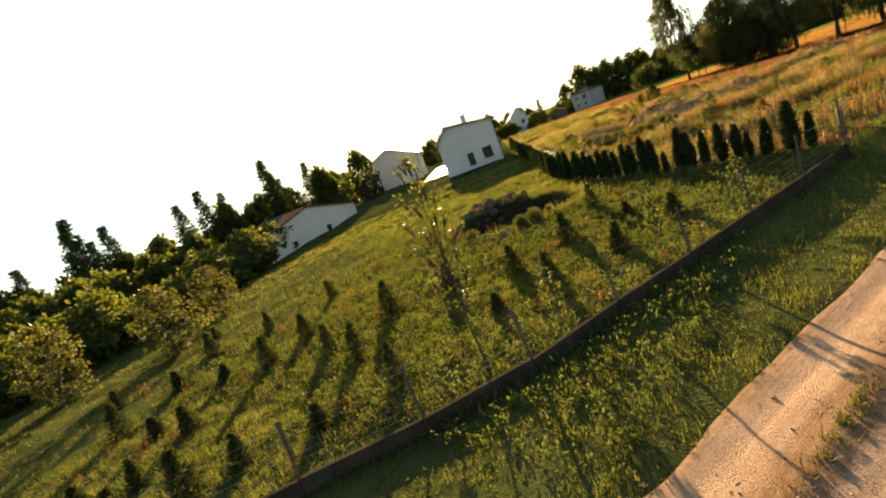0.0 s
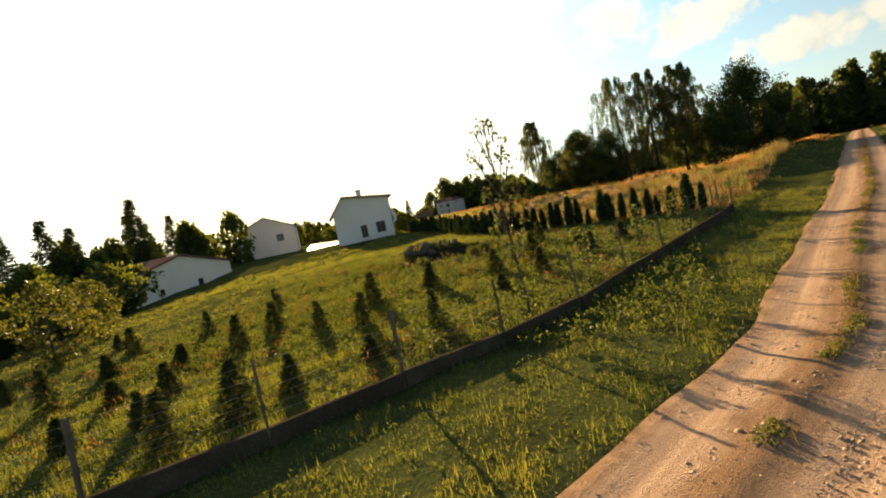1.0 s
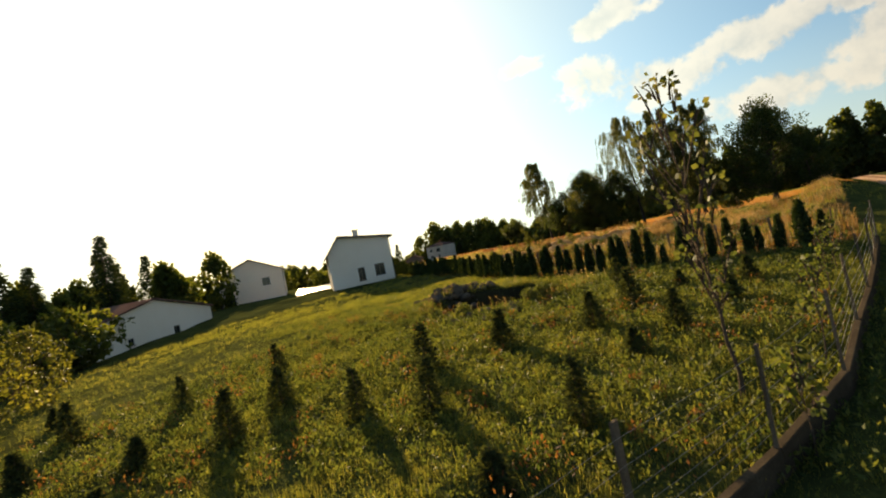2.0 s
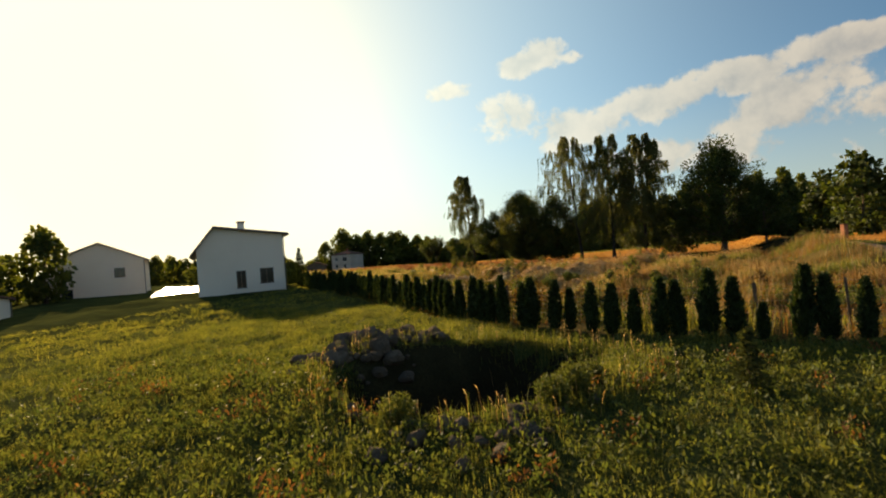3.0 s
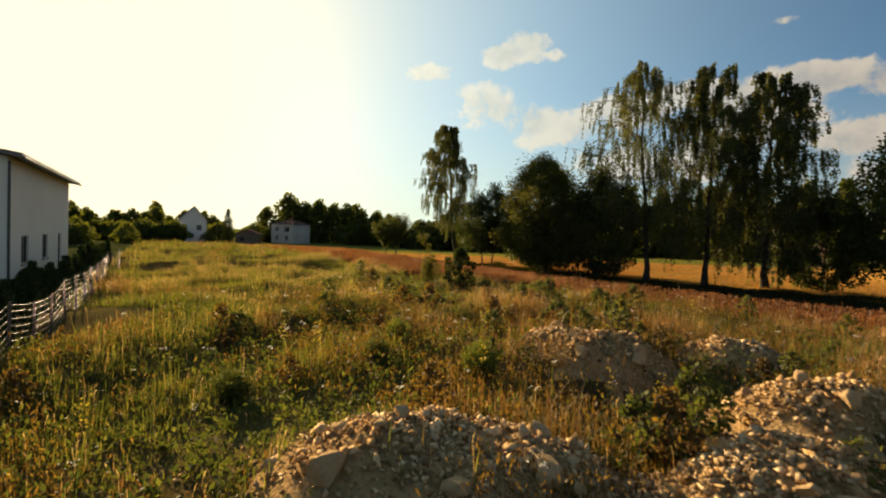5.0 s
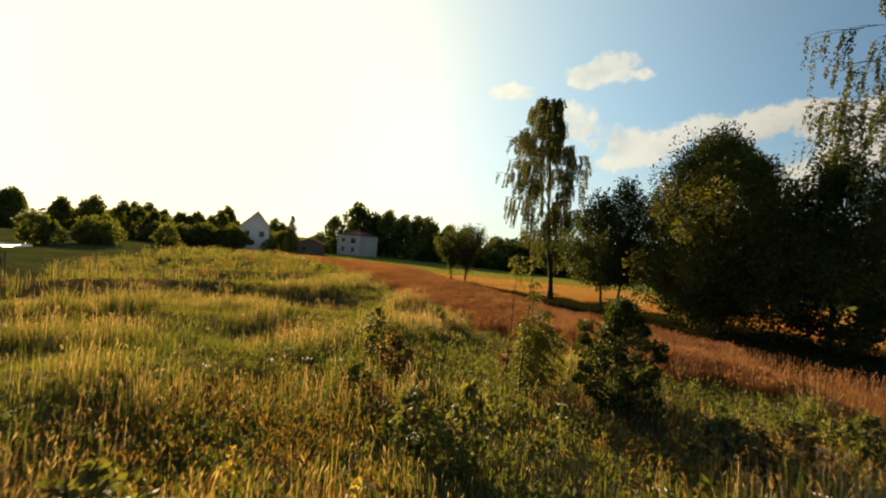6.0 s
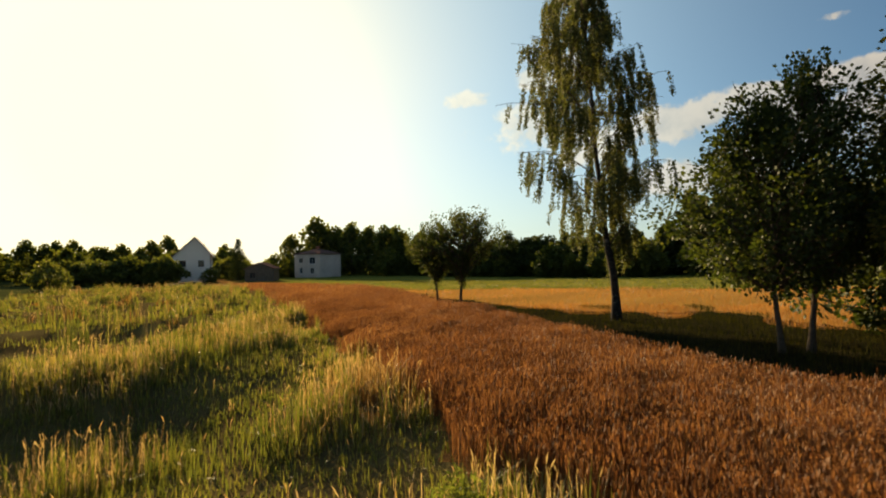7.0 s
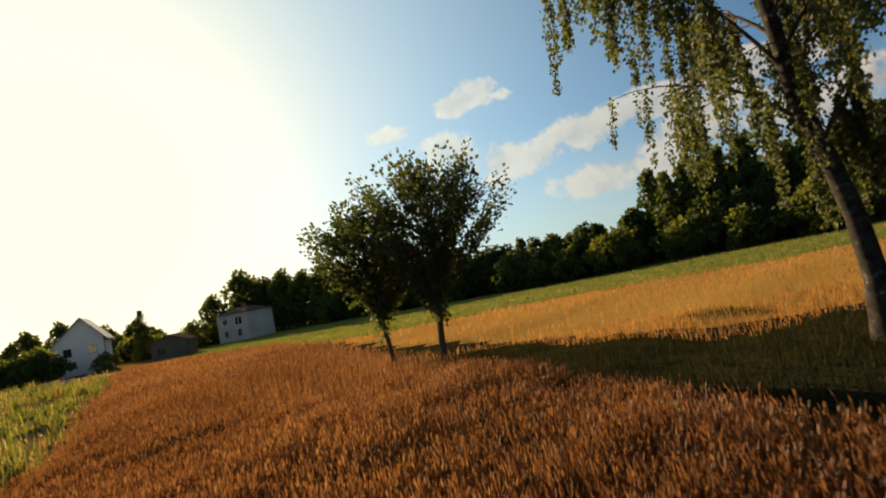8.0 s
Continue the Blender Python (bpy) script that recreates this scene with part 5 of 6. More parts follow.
# ---- houses ----
def panel(length, height, openings, thick, gable=None):
    """A wall along x, its face at y = 0, with openings (x0, z0, x1, z1) through it; gable: (x, z) of a peak on top."""
    xs = sorted({0.0, length, *[v for o in openings for v in (o[0], o[2])]})
    zs = sorted({-0.8, height, *[v for o in openings for v in (o[1], o[3])]})
    b = bmesh.new()
    nx, nz = len(xs) - 1, len(zs) - 1
    vert = [[[b.verts.new((x, y, z)) for z in zs] for x in xs] for y in (0.0, thick)]

    def solid(i, k):
        if not (0 <= i < nx and 0 <= k < nz):
            return False
        cx, cz = (xs[i] + xs[i + 1]) / 2, (zs[k] + zs[k + 1]) / 2
        return not any(o[0] < cx < o[2] and o[1] < cz < o[3] for o in openings)

    for i in range(nx):
        for k in range(nz):
            if not solid(i, k):
                continue
            for side in vert:
                b.faces.new((side[i][k], side[i + 1][k], side[i + 1][k + 1], side[i][k + 1]))
            for di, dk, p, q in ((-1, 0, (i, k), (i, k + 1)), (1, 0, (i + 1, k), (i + 1, k + 1)), (0, -1, (i, k), (i + 1, k)), (0, 1, (i, k + 1), (i + 1, k + 1))):
                if not solid(i + di, k + dk) and not (gable and dk == 1 and k == nz - 1):
                    b.faces.new([vert[0][p[0]][p[1]], vert[0][q[0]][q[1]], vert[1][q[0]][q[1]], vert[1][p[0]][p[1]]])
    if gable:
        (xa, za), (xl, zl), (xr, zr) = gable
        ring = [(xl, height), (xr, height), (xr, zr), (xa, za), (xl, zl)]
        pts = [p for k, p in enumerate(ring) if not (k and abs(p[0] - ring[k - 1][0]) < 1e-6 and abs(p[1] - ring[k - 1][1]) < 1e-6)]
        if abs(pts[0][0] - pts[-1][0]) < 1e-6 and abs(pts[0][1] - pts[-1][1]) < 1e-6:
            pts = pts[:-1]
        face = b.faces.new([b.verts.new((x, 0, z)) for x, z in pts])
        out = bmesh.ops.extrude_face_region(b, geom=[face])
        for v in [v for v in out["geom"] if isinstance(v, bmesh.types.BMVert)]:
            v.co.y += thick
        bmesh.ops.remove_doubles(b, verts=b.verts[:], dist=0.0005)
    bmesh.ops.delete(b, geom=[v for v in b.verts if not v.link_faces], context="VERTS")
    bmesh.ops.recalc_face_normals(b, faces=b.faces[:])
    return b


def slab(pts, thick, drop=0.0):
    """A roof slab over a four-cornered outline, thick downwards."""
    b = bmesh.new()
    face = b.faces.new([b.verts.new(p) for p in pts])
    out = bmesh.ops.extrude_face_region(b, geom=[face])
    for v in [v for v in out["geom"] if isinstance(v, bmesh.types.BMVert)]:
        v.co.z -= thick
    bmesh.ops.recalc_face_normals(b, faces=b.faces[:])
    return b


def window_parts(root, m, o, frame_key, sill=True):
    """A window in an opening of a wall whose pose is m: frame with bars, pane, sill."""
    x0, z0, x1, z1 = o
    w, h, f = x1 - x0, z1 - z0, 0.07
    b = bmesh.new()
    for a0, b0, a1, b1 in ((0, 0, f, h), (w - f, 0, w, h), (f, 0, w - f, f), (f, h - f, w - f, h), (w / 2 - f / 2, f, w / 2 + f / 2, h - f)):
        bmesh.ops.create_cube(b, size=1.0, matrix=Matrix.Translation(((a0 + a1) / 2, 0.11, (b0 + b1) / 2)) @ Matrix.Diagonal((a1 - a0, 0.07, b1 - b0, 1)))
    win = part("window", bm_mesh("window_frame", b, M[frame_key]), root, at=m @ Matrix.Translation((x0, 0, z0)))
    part("pane", bm_mesh("pane", box(f, 0.115, f, w - f, 0.125, h - f), M["glass"]), win)
    if sill:
        part("sill", bm_mesh("sill", box(-0.06, -0.07, -0.06, w + 0.06, 0.05, -0.004, 0.01), M[frame_key]), win)


def build_house(name, x, y, yaw, L, W, eaves, ridge, front, side, label, walls="render_white", roof="roof_metal", frames="dark_frame", overhang=0.55, z=None, peak=0.5, chimney=None, left=()):
    """A house with its front along local x and its ridge running back along local y. eaves: heights on the left and right; ridge: height; peak: where across the front it lies."""
    root = new(name)
    root.matrix_basis = pose(x, y, float(ground(x, y)) if z is None else z, 0, 0, yaw)
    el, er = eaves
    low, xp, t = min(el, er), L * peak, 0.32
    places = {"front": (Matrix.Identity(4), L, front, low, ((xp, ridge), (0, el), (L, er))),
              "back": (pose(L, W, 0, 0, 0, 180), L, (), low, ((L - xp, ridge), (0, er), (L, el))),
              "right": (pose(L, t, 0, 0, 0, 90), W - 2 * t, side, er, None),
              "left": (pose(0, W - t, 0, 0, 0, -90), W - 2 * t, left, el, None)}
    for word, (m, length, holes, h, gable) in places.items():
        part("wall", bm_mesh("wall", panel(length, h, holes, t, gable), M[walls]), root, at=m)
        for o in holes:
            window_parts(root, m, o, frames)
    o = overhang
    sl, sr = (ridge - el) / xp, (ridge - er) / (L - xp)
    part("roof_slope", bm_mesh("roof_slope", slab([(-o, -o, el - sl * o + 0.2), (xp, -o, ridge + 0.2), (xp, W + o, ridge + 0.2), (-o, W + o, el - sl * o + 0.2)], 0.18), M[roof]), root)
    part("roof_slope", bm_mesh("roof_slope", slab([(xp + 0.003, -o, ridge + 0.2), (L + o, -o, er - sr * o + 0.2), (L + o, W + o, er - sr * o + 0.2), (xp + 0.003, W + o, ridge + 0.2)], 0.18), M[roof]), root)
    for xe, ze in ((-o - 0.1, el - sl * o + 0.06), (L + o, er - sr * o + 0.06)):
        part("gutter", bm_mesh("gutter", box(xe, -o, ze - 0.1, xe + 0.1, W + o, ze, 0.02), M[frames]), root)
    part("downpipe", mesh_of("downpipe", *tube([(L + 0.06, -0.06, 0), (L + 0.06, -0.06, er * 0.5), (L + 0.06, -0.06, er - 0.2)], [0.05] * 3, 8), M[frames]), root)
    if chimney:
        cx, cy, top = chimney
        c = part("chimney", bm_mesh("chimney", box(cx - 0.35, cy - 0.35, low, cx + 0.35, cy + 0.35, top, 0.02), M[walls]), root)
        part("cap", bm_mesh("cap", box(cx - 0.43, cy - 0.43, top + 0.003, cx + 0.43, cy + 0.43, top + 0.12, 0.02), M["concrete"]), c)
    return tagged(root, label, "house")


build_house("house", -28.4, 20.4, 37.7, 8.0, 15.0, (4.5, 5.6), 6.5, ((3.4, 0.5, 4.3, 2.2), (5.6, 0.8, 6.9, 2.3)), ((2.0, 1.0, 3.4, 2.3), (6.5, 1.0, 7.9, 2.3), (11.0, 0.2, 12.0, 2.3)),
            "two-storey white rendered house with a low dark roof", peak=0.2, chimney=(4.4, 5.0, 7.4))
build_house("house", -66.5, 36.0, 40, 12.5, 12, (6.2, 6.2), 8.8, ((2.0, 3.6, 3.4, 5.0), (8.6, 3.6, 10.0, 5.0), (2.0, 0.9, 3.4, 2.3)), ((3.0, 1.0, 4.4, 2.3), (7.5, 1.0, 8.9, 2.3)),
            "large white house with a gabled roof behind the plot", z=0.0, peak=0.55)
build_house("shed", -36.0, -6.0, 110.9, 22.5, 7.0, (3.4, 3.4), 5.4, ((1.6, 1.3, 2.5, 2.0), (6.4, 1.3, 7.3, 2.0), (14.0, 1.2, 15.2, 2.1)), (), "long low white outbuilding with small dark windows", roof="roof_tile", z=-1.2, overhang=0.3)
build_house("villa", -92.0, 129.0, 36, 8.0, 12, (5.0, 6.2), 9.8, ((2.0, 3.4, 3.2, 4.8), (5.6, 3.4, 6.8, 4.8)), (), "tall pale house with a steep gable beyond the meadow", z=-0.3, peak=0.62)
build_house("barn", -77.0, 134.0, 20, 6.0, 6, (2.6, 2.6), 3.8, ((1.0, 0.6, 2.2, 1.8),), (), "small grey outbuilding among bushes", walls="wood_post", roof="roof_tile", z=-0.2, overhang=0.3)


build_house("house", 70.0, 79.0, -30, 7.0, 7, (3.0, 3.0), 4.8, ((1.2, 0.9, 2.2, 2.1), (4.4, 0.9, 5.4, 2.1)), (), "small white house behind trees at the far road", roof="roof_tile", overhang=0.35)


def yard():
    """The paved yard between the two white houses, laid over the ground."""
    ends = np.array([(-37.5, 29.0), (-44.0, 36.5), (-51.5, 45.5), (-60.0, 57.0)])
    p = along_line(ends, 1.0)
    t = np.gradient(p, axis=0)
    t /= np.linalg.norm(t, axis=1, keepdims=True)
    side = np.stack([t[:, 1], -t[:, 0]], 1)
    offs = np.array([-3.4, -3.3, -1.7, 0, 1.7, 3.3, 3.4])
    xy = p[:, None] + side[:, None] * offs[None, :, None]
    z = ground(xy[..., 0], xy[..., 1]) + np.where(np.abs(offs) > 3.35, -0.4, 0.16)
    k, n = len(p), len(offs)
    i, j = np.meshgrid(np.arange(k - 1), np.arange(n - 1), indexing="ij")
    f = np.stack([i * n + j, i * n + j + 1, (i + 1) * n + j + 1, (i + 1) * n + j], -1).reshape(-1, 4)
    me = mesh_of("pavement", np.concatenate([xy, z[..., None]], -1).reshape(-1, 3), f, M["paving"], smooth=True)
    tagged(new("pavement", me), "smooth pale paved yard between the white houses", "pavement", kind="structure")


yard()


def far_house():
    """The old two-storey house at the end of the field, under a hipped roof."""
    root = new("farmhouse")
    root.matrix_basis = pose(-79.7, 159.5, -0.4, 0, 0, -17)
    L, W, H, t = 9.2, 8.0, 6.3, 0.35
    front = ((1.6, 3.9, 3.0, 5.2), (1.7, 1.0, 2.9, 2.6), (5.4, 3.6, 7.5, 5.4), (5.8, 1.0, 7.1, 2.6))
    ends = ((1.2, 3.8, 2.2, 5.4), (1.2, 1.0, 2.2, 2.8), (4.6, 3.8, 5.6, 5.4), (4.6, 1.0, 5.6, 2.8))
    for m, length, holes in ((Matrix.Identity(4), L, front), (pose(L, W, 0, 0, 0, 180), L, ()), (pose(L, t, 0, 0, 0, 90), W - 2 * t, ()), (pose(0, W - t, 0, 0, 0, -90), W - 2 * t, ends)):
        part("wall", bm_mesh("wall", panel(length, H, holes, t), M["render_old"]), root, at=m)
        for o in holes:
            window_parts(root, m, o, "white_frame")
    o, rz = 0.35, H + 1.3
    a, b, c, d = (-o, -o, H), (L + o, -o, H), (L + o, W + o, H), (-o, W + o, H)
    e, f = (3.2, W / 2, rz), (L - 3.2, W / 2, rz)
    for pts in ((a, b, f, e), (c, d, e, f)):
        part("roof_slope", bm_mesh("roof_slope", slab(pts, 0.15), M["roof_tile"]), root)
    for pts in ((d, a, e), (b, c, f)):
        part("roof_hip", bm_mesh("roof_hip", slab(pts, 0.15), M["roof_tile"]), root)
    part("chimney", bm_mesh("chimney", box(4.4, 3.6, H, 5.1, 4.3, rz + 0.8, 0.02), M["brick_red"]), root)
    tagged(root, "old weathered two-storey house with dark windows", "house")


far_house()
pillar = new("brick_pillar")
pillar.matrix_basis = pose(43, 55, float(ground(43, 55)), 0, 0, 20)
part("shaft", bm_mesh("shaft", box(-0.3, -0.3, -0.2, 0.3, 0.3, 1.9, 0.02), M["brick_red"]), pillar)
part("cap", bm_mesh("cap", box(-0.36, -0.36, 1.903, 0.36, 0.36, 2.02, 0.02), M["concrete"]), pillar)
tagged(pillar, "red brick gate pillar at the far field edge", "pillar")


# ---- young trees and shrubs of the plot ----
def plot_trees():
    kinds = [spruce_meshes(50 + k, h, w, 1900, "young_spruce", 0.13, 0.03) for k, (h, w) in enumerate(((1.2, 0.5), (1.0, 0.46), (1.35, 0.52), (0.85, 0.44)))]
    spots = [(5.6, -28.3), (6.1, -27.1), (2.9, -22.2), (7.2, -25.4), (0, -23.2), (1.2, -26.8), (-2.5, -28), (-0.3, -27.4), (-0.1, -21.3), (5, -17.5), (8.1, -23.3), (8.8, -19.5), (9.8, -17.7), (3.1, -28.8),
             (5, -29.6), (2.3, -30.0), (-4.5, -20.8), (-10, -21.5), (4.8, -22.3), (-1.5, -24.4), (7.6, -16.6), (11.3, -15.8), (3.4, -19.4), (-4.0, -25.4), (-6.4, -23.0), (-7.0, -27.2), (-3.4, -17.6), (0.4, -31.5), (8.6, -14.2), (12.2, -13.0), (8.0, -10.6), (10.2, -12.2)]
    for k, (x, y) in enumerate(spots):
        s = rng.uniform(0.75, 1.12)
        root = new("young_spruce")
        root.matrix_basis = pose(x, y, float(ground(x, y)) - 0.02, rng.normal() * 2, rng.normal() * 2, rng.uniform(0, 360)) @ Matrix.Diagonal((s, s, s * rng.uniform(0.9, 1.15), 1))
        for word, me in zip(("trunk", "branchwork", "crown"), kinds[k % 4]):
            tagged(part(word, me, root), kind="stuff" if word == "branchwork" else "")
        tagged(root, "young spruce planted on the grassy plot", "spruce", "young spruces on the plot")


plot_trees()
SAP = "saplings along the fence"
plant_tree("sapling", broad_meshes(61, 5.7, 0.62, 0.035, 34, 13, 0.12, "birch_leaf", 0.3, (-0.35, 0.1), 1, 0.9), 10.5, -22.4, "tall slender sapling with few leaves by the fence", "sapling", SAP)
for k, (x, y, h) in enumerate(((12.0, -21.0, 2.0), (13.2, -17.2, 1.9), (14.4, -13.4, 1.8), (11.0, -24.2, 1.5))):
    plant_tree("sapling", broad_meshes(70 + k, h, 0.3, 0.018, 14, 12, 0.10, "weed", 0.45), x, y, "small leafy sapling on a thin stem", "sapling", SAP)
bush = broad_meshes(80, 4.2, 2.0, 0.08, 40, 90, 0.16, "willow_leaf", 0.05, (0, 0), 1, 0.8, 0.8)
plant_tree("shrub", bush, -12.5, -23.0, "loose yellowish-green shrub at the plot's edge", "shrub", "shrubs at the plot's edge")
plant_tree("shrub", bush, -15.5, -28.0, "loose yellowish-green shrub at the plot's edge", "shrub", "shrubs at the plot's edge", 120, 1.1)
plant_tree("shrub", bush, -18.0, -18.0, "loose yellowish-green shrub at the plot's edge", "shrub", "shrubs at the plot's edge", 60, 0.9)


def feather_meshes(seed, height, width, stems, key):
    """A dense clump of upright stems, each set with narrow leaves to its tip."""
    g = np.random.default_rng(seed)
    tubes, pts, ways = [], [], []
    for k in range(stems):
        az, r = k * 2.39996, width * math.sqrt((k + 0.5) / stems)
        h = height * (1 - 0.3 * (r / width) ** 2) * g.uniform(0.8, 1.05)
        foot = np.array([math.cos(az), math.sin(az), 0]) * r
        line = [foot * 0.45, foot * 0.75 + [0, 0, 0.5 * h], foot * g.uniform(0.9, 1.15) + [0, 0, h]]
        tubes.append(tube(np.array(line), [0.007, 0.005, 0.003], 3))
        n = int(46 * h / height)
        u = g.uniform(0.12, 1.0, n)
        q = np.stack([on_line(np.array(line), t) for t in u])
        turn = g.uniform(0, 6.283, n)
        pts.append(q), ways.append(np.stack([np.cos(turn), np.sin(turn), np.full(n, 0.9)], 1))
    pts, ways = np.concatenate(pts), np.concatenate(ways)
    core = tube(np.array([[0, 0, -0.05], [0, 0, 0.4 * height], [0, 0, 0.8 * height]]), [0.012, 0.008, 0.004], 5)
    return mesh_of("clump_stem", *core, M["bark"], True), mesh_of("clump_stems", *join(*tubes), M[key], True), mesh_of("clump_leaves", *leaf_quads(pts, g.uniform(0.05, 0.1, len(pts)), ways, 0.22, g), M[key])


def ash_meshes(seed, height, whorls, lean=(0.1, 0.0), reach=0.3):
    """A sapling: one thin stem with whorls of long drooping pinnate leaves at the given heights."""
    g = np.random.default_rng(seed)
    line = trunk_line(height, lean, g, 10, 0.012)
    stalks, pts, ways = [], [], []
    for at, count in whorls:
        for k in range(count):
            t = min(0.995, at + g.normal() * 0.035)
            a = on_line(line, t)
            az = k * 2.39996 + g.normal() * 0.4
            out = np.array([math.cos(az), math.sin(az), 0])
            r = reach * g.uniform(0.7, 1.15)
            way = np.array([a + out * r * s + [0, 0, r * (0.55 * s - 0.95 * s * s)] for s in np.linspace(0, 1, 6)])
            stalks.append(tube(way, np.linspace(0.005, 0.002, 6), 3))
            side = np.cross(out, [0, 0, 1])
            for s in np.linspace(0.3, 1.0, 6):
                for hand in (-1, 1):
                    pts.append(on_line(way, s)), ways.append(side * hand * 0.8 + out * 0.5 + [0, 0, -0.65])
    pts, ways = np.array(pts), np.array(ways)
    stem = tube(line, np.linspace(0.017, 0.006, 10), 6)
    return mesh_of("ash_stem", *stem, M["bark"], True), mesh_of("ash_stalks", *join(*stalks), M["ash_leaf"], True), mesh_of("ash_leaves", *leaf_quads(pts, g.uniform(0.34, 0.5, len(pts)) * reach, ways, 0.36, g), M["ash_leaf"])


FEATHER = "feathery clumps in the meadow"
tall_clump, low_clump = feather_meshes(82, 1.05, 0.4, 130, "feather"), feather_meshes(85, 0.62, 0.34, 70, "weed")
plant_tree("wild_bush", tall_clump, -2.2, 18.05, "tall feathery fresh green clump in the rusty meadow", "bush", FEATHER)
plant_tree("wild_bush", tall_clump, -4.5, 20.5, "feathery fresh green clump among rusty grass", "bush", FEATHER, 80, 0.8)
plant_tree("wild_bush", tall_clump, -10.95, 43.4, "feathery fresh green perennial at the wheat's edge", "bush", FEATHER, 30, 0.95)
for k, (x, y, s) in enumerate(((2.7, 12.4, 0.9), (3.3, 13.0, 1.1), (2.2, 12.2, 0.8), (3.9, 13.6, 1.1), (4.9, 14.3, 1.2), (5.6, 14.0, 0.9), (1.0, 12.2, 0.8), (2.6, 18.6, 1.0), (5.6, 17.6, 1.2), (6.0, 18.4, 1.0), (0.3, 11.6, 0.8), (-4.6, 18.8, 1.0), (-6.6, 16.2, 1.1))):
    plant_tree("wild_bush", low_clump, x, y, "low feathery green clump between rubble heaps", "bush", FEATHER, 47 * k, s)
for k, (x, y, s) in enumerate(((1.1, -11.3, 1.0), (1.6, -11.7, 1.2), (0.7, -10.9, 0.9), (4.5, -11.2, 1.1), (4.9, -10.6, 1.2), (5.3, -9.8, 0.8))):
    plant_tree("wild_bush", low_clump, x, y, "leafy green weeds on the rim of the pit", "bush", FEATHER, 61 * k, s)
for k, (x, y) in enumerate(zip(*scatter(-5.5, 0.5, 7.5, 11.0, 44))):
    if zone(x, y) == 1:
        plant_tree("wild_bush", low_clump if k % 9 else tall_clump, x, y, "dark green weeds behind the thuja hedge", "bush", FEATHER, 37 * k, 0.5 + 0.1 * (k % 6))
ASHES = "ash saplings at the wheat's edge"
plant_tree("young_ash", ash_meshes(84, 3.05, ((0.98, 14), (0.93, 10), (0.85, 5)), reach=0.19), -6.68, 34.9, "slender young ash with drooping bright green leaves", "ash", ASHES)
plant_tree("young_ash", ash_meshes(86, 3.05, ((0.98, 7), (0.92, 4)), reach=0.15), -6.3, 34.0, "slender young ash with a small leafy top", "ash", ASHES)
plant_tree("young_ash", ash_meshes(89, 2.5, ((0.98, 8), (0.88, 6), (0.76, 5)), reach=0.2), -6.4, 35.35, "young ash with leaves in tiers up its stem", "ash", ASHES)
plant_tree("young_ash", ash_meshes(87, 1.9, ((0.97, 7), (0.82, 6), (0.6, 6)), reach=0.2), -5.05, 35.5, "small young ash beside the wheat", "ash", ASHES)
for k, (x, y, h) in enumerate(((-6.35, 34.7, 1.75), (-6.1, 35.0, 1.9), (-6.5, 35.1, 1.5), (-5.9, 34.6, 1.6), (-6.2, 34.5, 1.45), (-5.75, 35.1, 1.4), (-4.75, 36.6, 1.3))):
    plant_tree("young_ash", ash_meshes(140 + k, h, ((0.97, 9), (0.86, 8), (0.73, 8), (0.6, 8), (0.46, 7), (0.32, 6)), reach=0.24), x, y, "bushy young ash with yellowish leaves in a thicket", "ash", ASHES)
plant_tree("willow_shrub", broad_meshes(88, 2.5, 0.85, 0.04, 60, 200, 0.07, "oak_leaf", 0.05, (0.1, 0), 1, 0.8), -4.45, 34.7, "dense dark green willow shrub at the wheat's edge", "shrub")


def wild_bushes():
    """Leafy perennials standing singly over the meadow grass."""
    kinds = []
    for k, (h, w, key) in enumerate(((0.95, 0.42, "weed"), (0.8, 0.5, "rust_weed"), (1.15, 0.34, "green_tall"), (0.7, 0.45, "weed"), (1.0, 0.36, "rust_weed"))):
        kinds.append(broad_meshes(120 + k, h, w, 0.014, 20, 34, 0.085, key, 0.04, (0.05, 0), 1, 0.85))
    words = ("leafy green", "withered rust-brown", "tall dull green", "low leafy green", "dry brown")
    x, y = scatter(-11, 0, 15, 37, 260)
    ok = (zone(x, y) == 1) & (mound_height(x, y) < 0.25) & (kind_patch(x * 1.7, y * 1.7) + 0.4 * tall_patch(x, y) > -0.15)
    for k, (px, py) in enumerate(zip(x[ok], y[ok])):
        j = int(rng.integers(0, 5))
        s = rng.uniform(0.6, 1.2)
        root = new("wild_bush")
        root.matrix_basis = pose(px, py, float(ground(px, py)) - 0.02, 0, 0, rng.uniform(0, 360)) @ Matrix.Diagonal((s, s, s * rng.uniform(0.85, 1.15), 1))
        for word, me in zip(("stem", "branchwork", "crown"), kinds[j]):
            tagged(part(word, me, root), kind="stuff" if word == "branchwork" else "")
        tagged(root, words[j] + " perennial standing in the meadow grass", "bush", "perennials in the meadow")
    px, py = -5.2, 8.6
    plant_tree("wild_bush", broad_meshes(130, 1.3, 1.1, 0.02, 46, 70, 0.1, "weed", 0.04, (0, 0), 1, 0.85), px, py, "broad bright green thicket of weeds by the field fence", "bush")


wild_bushes()


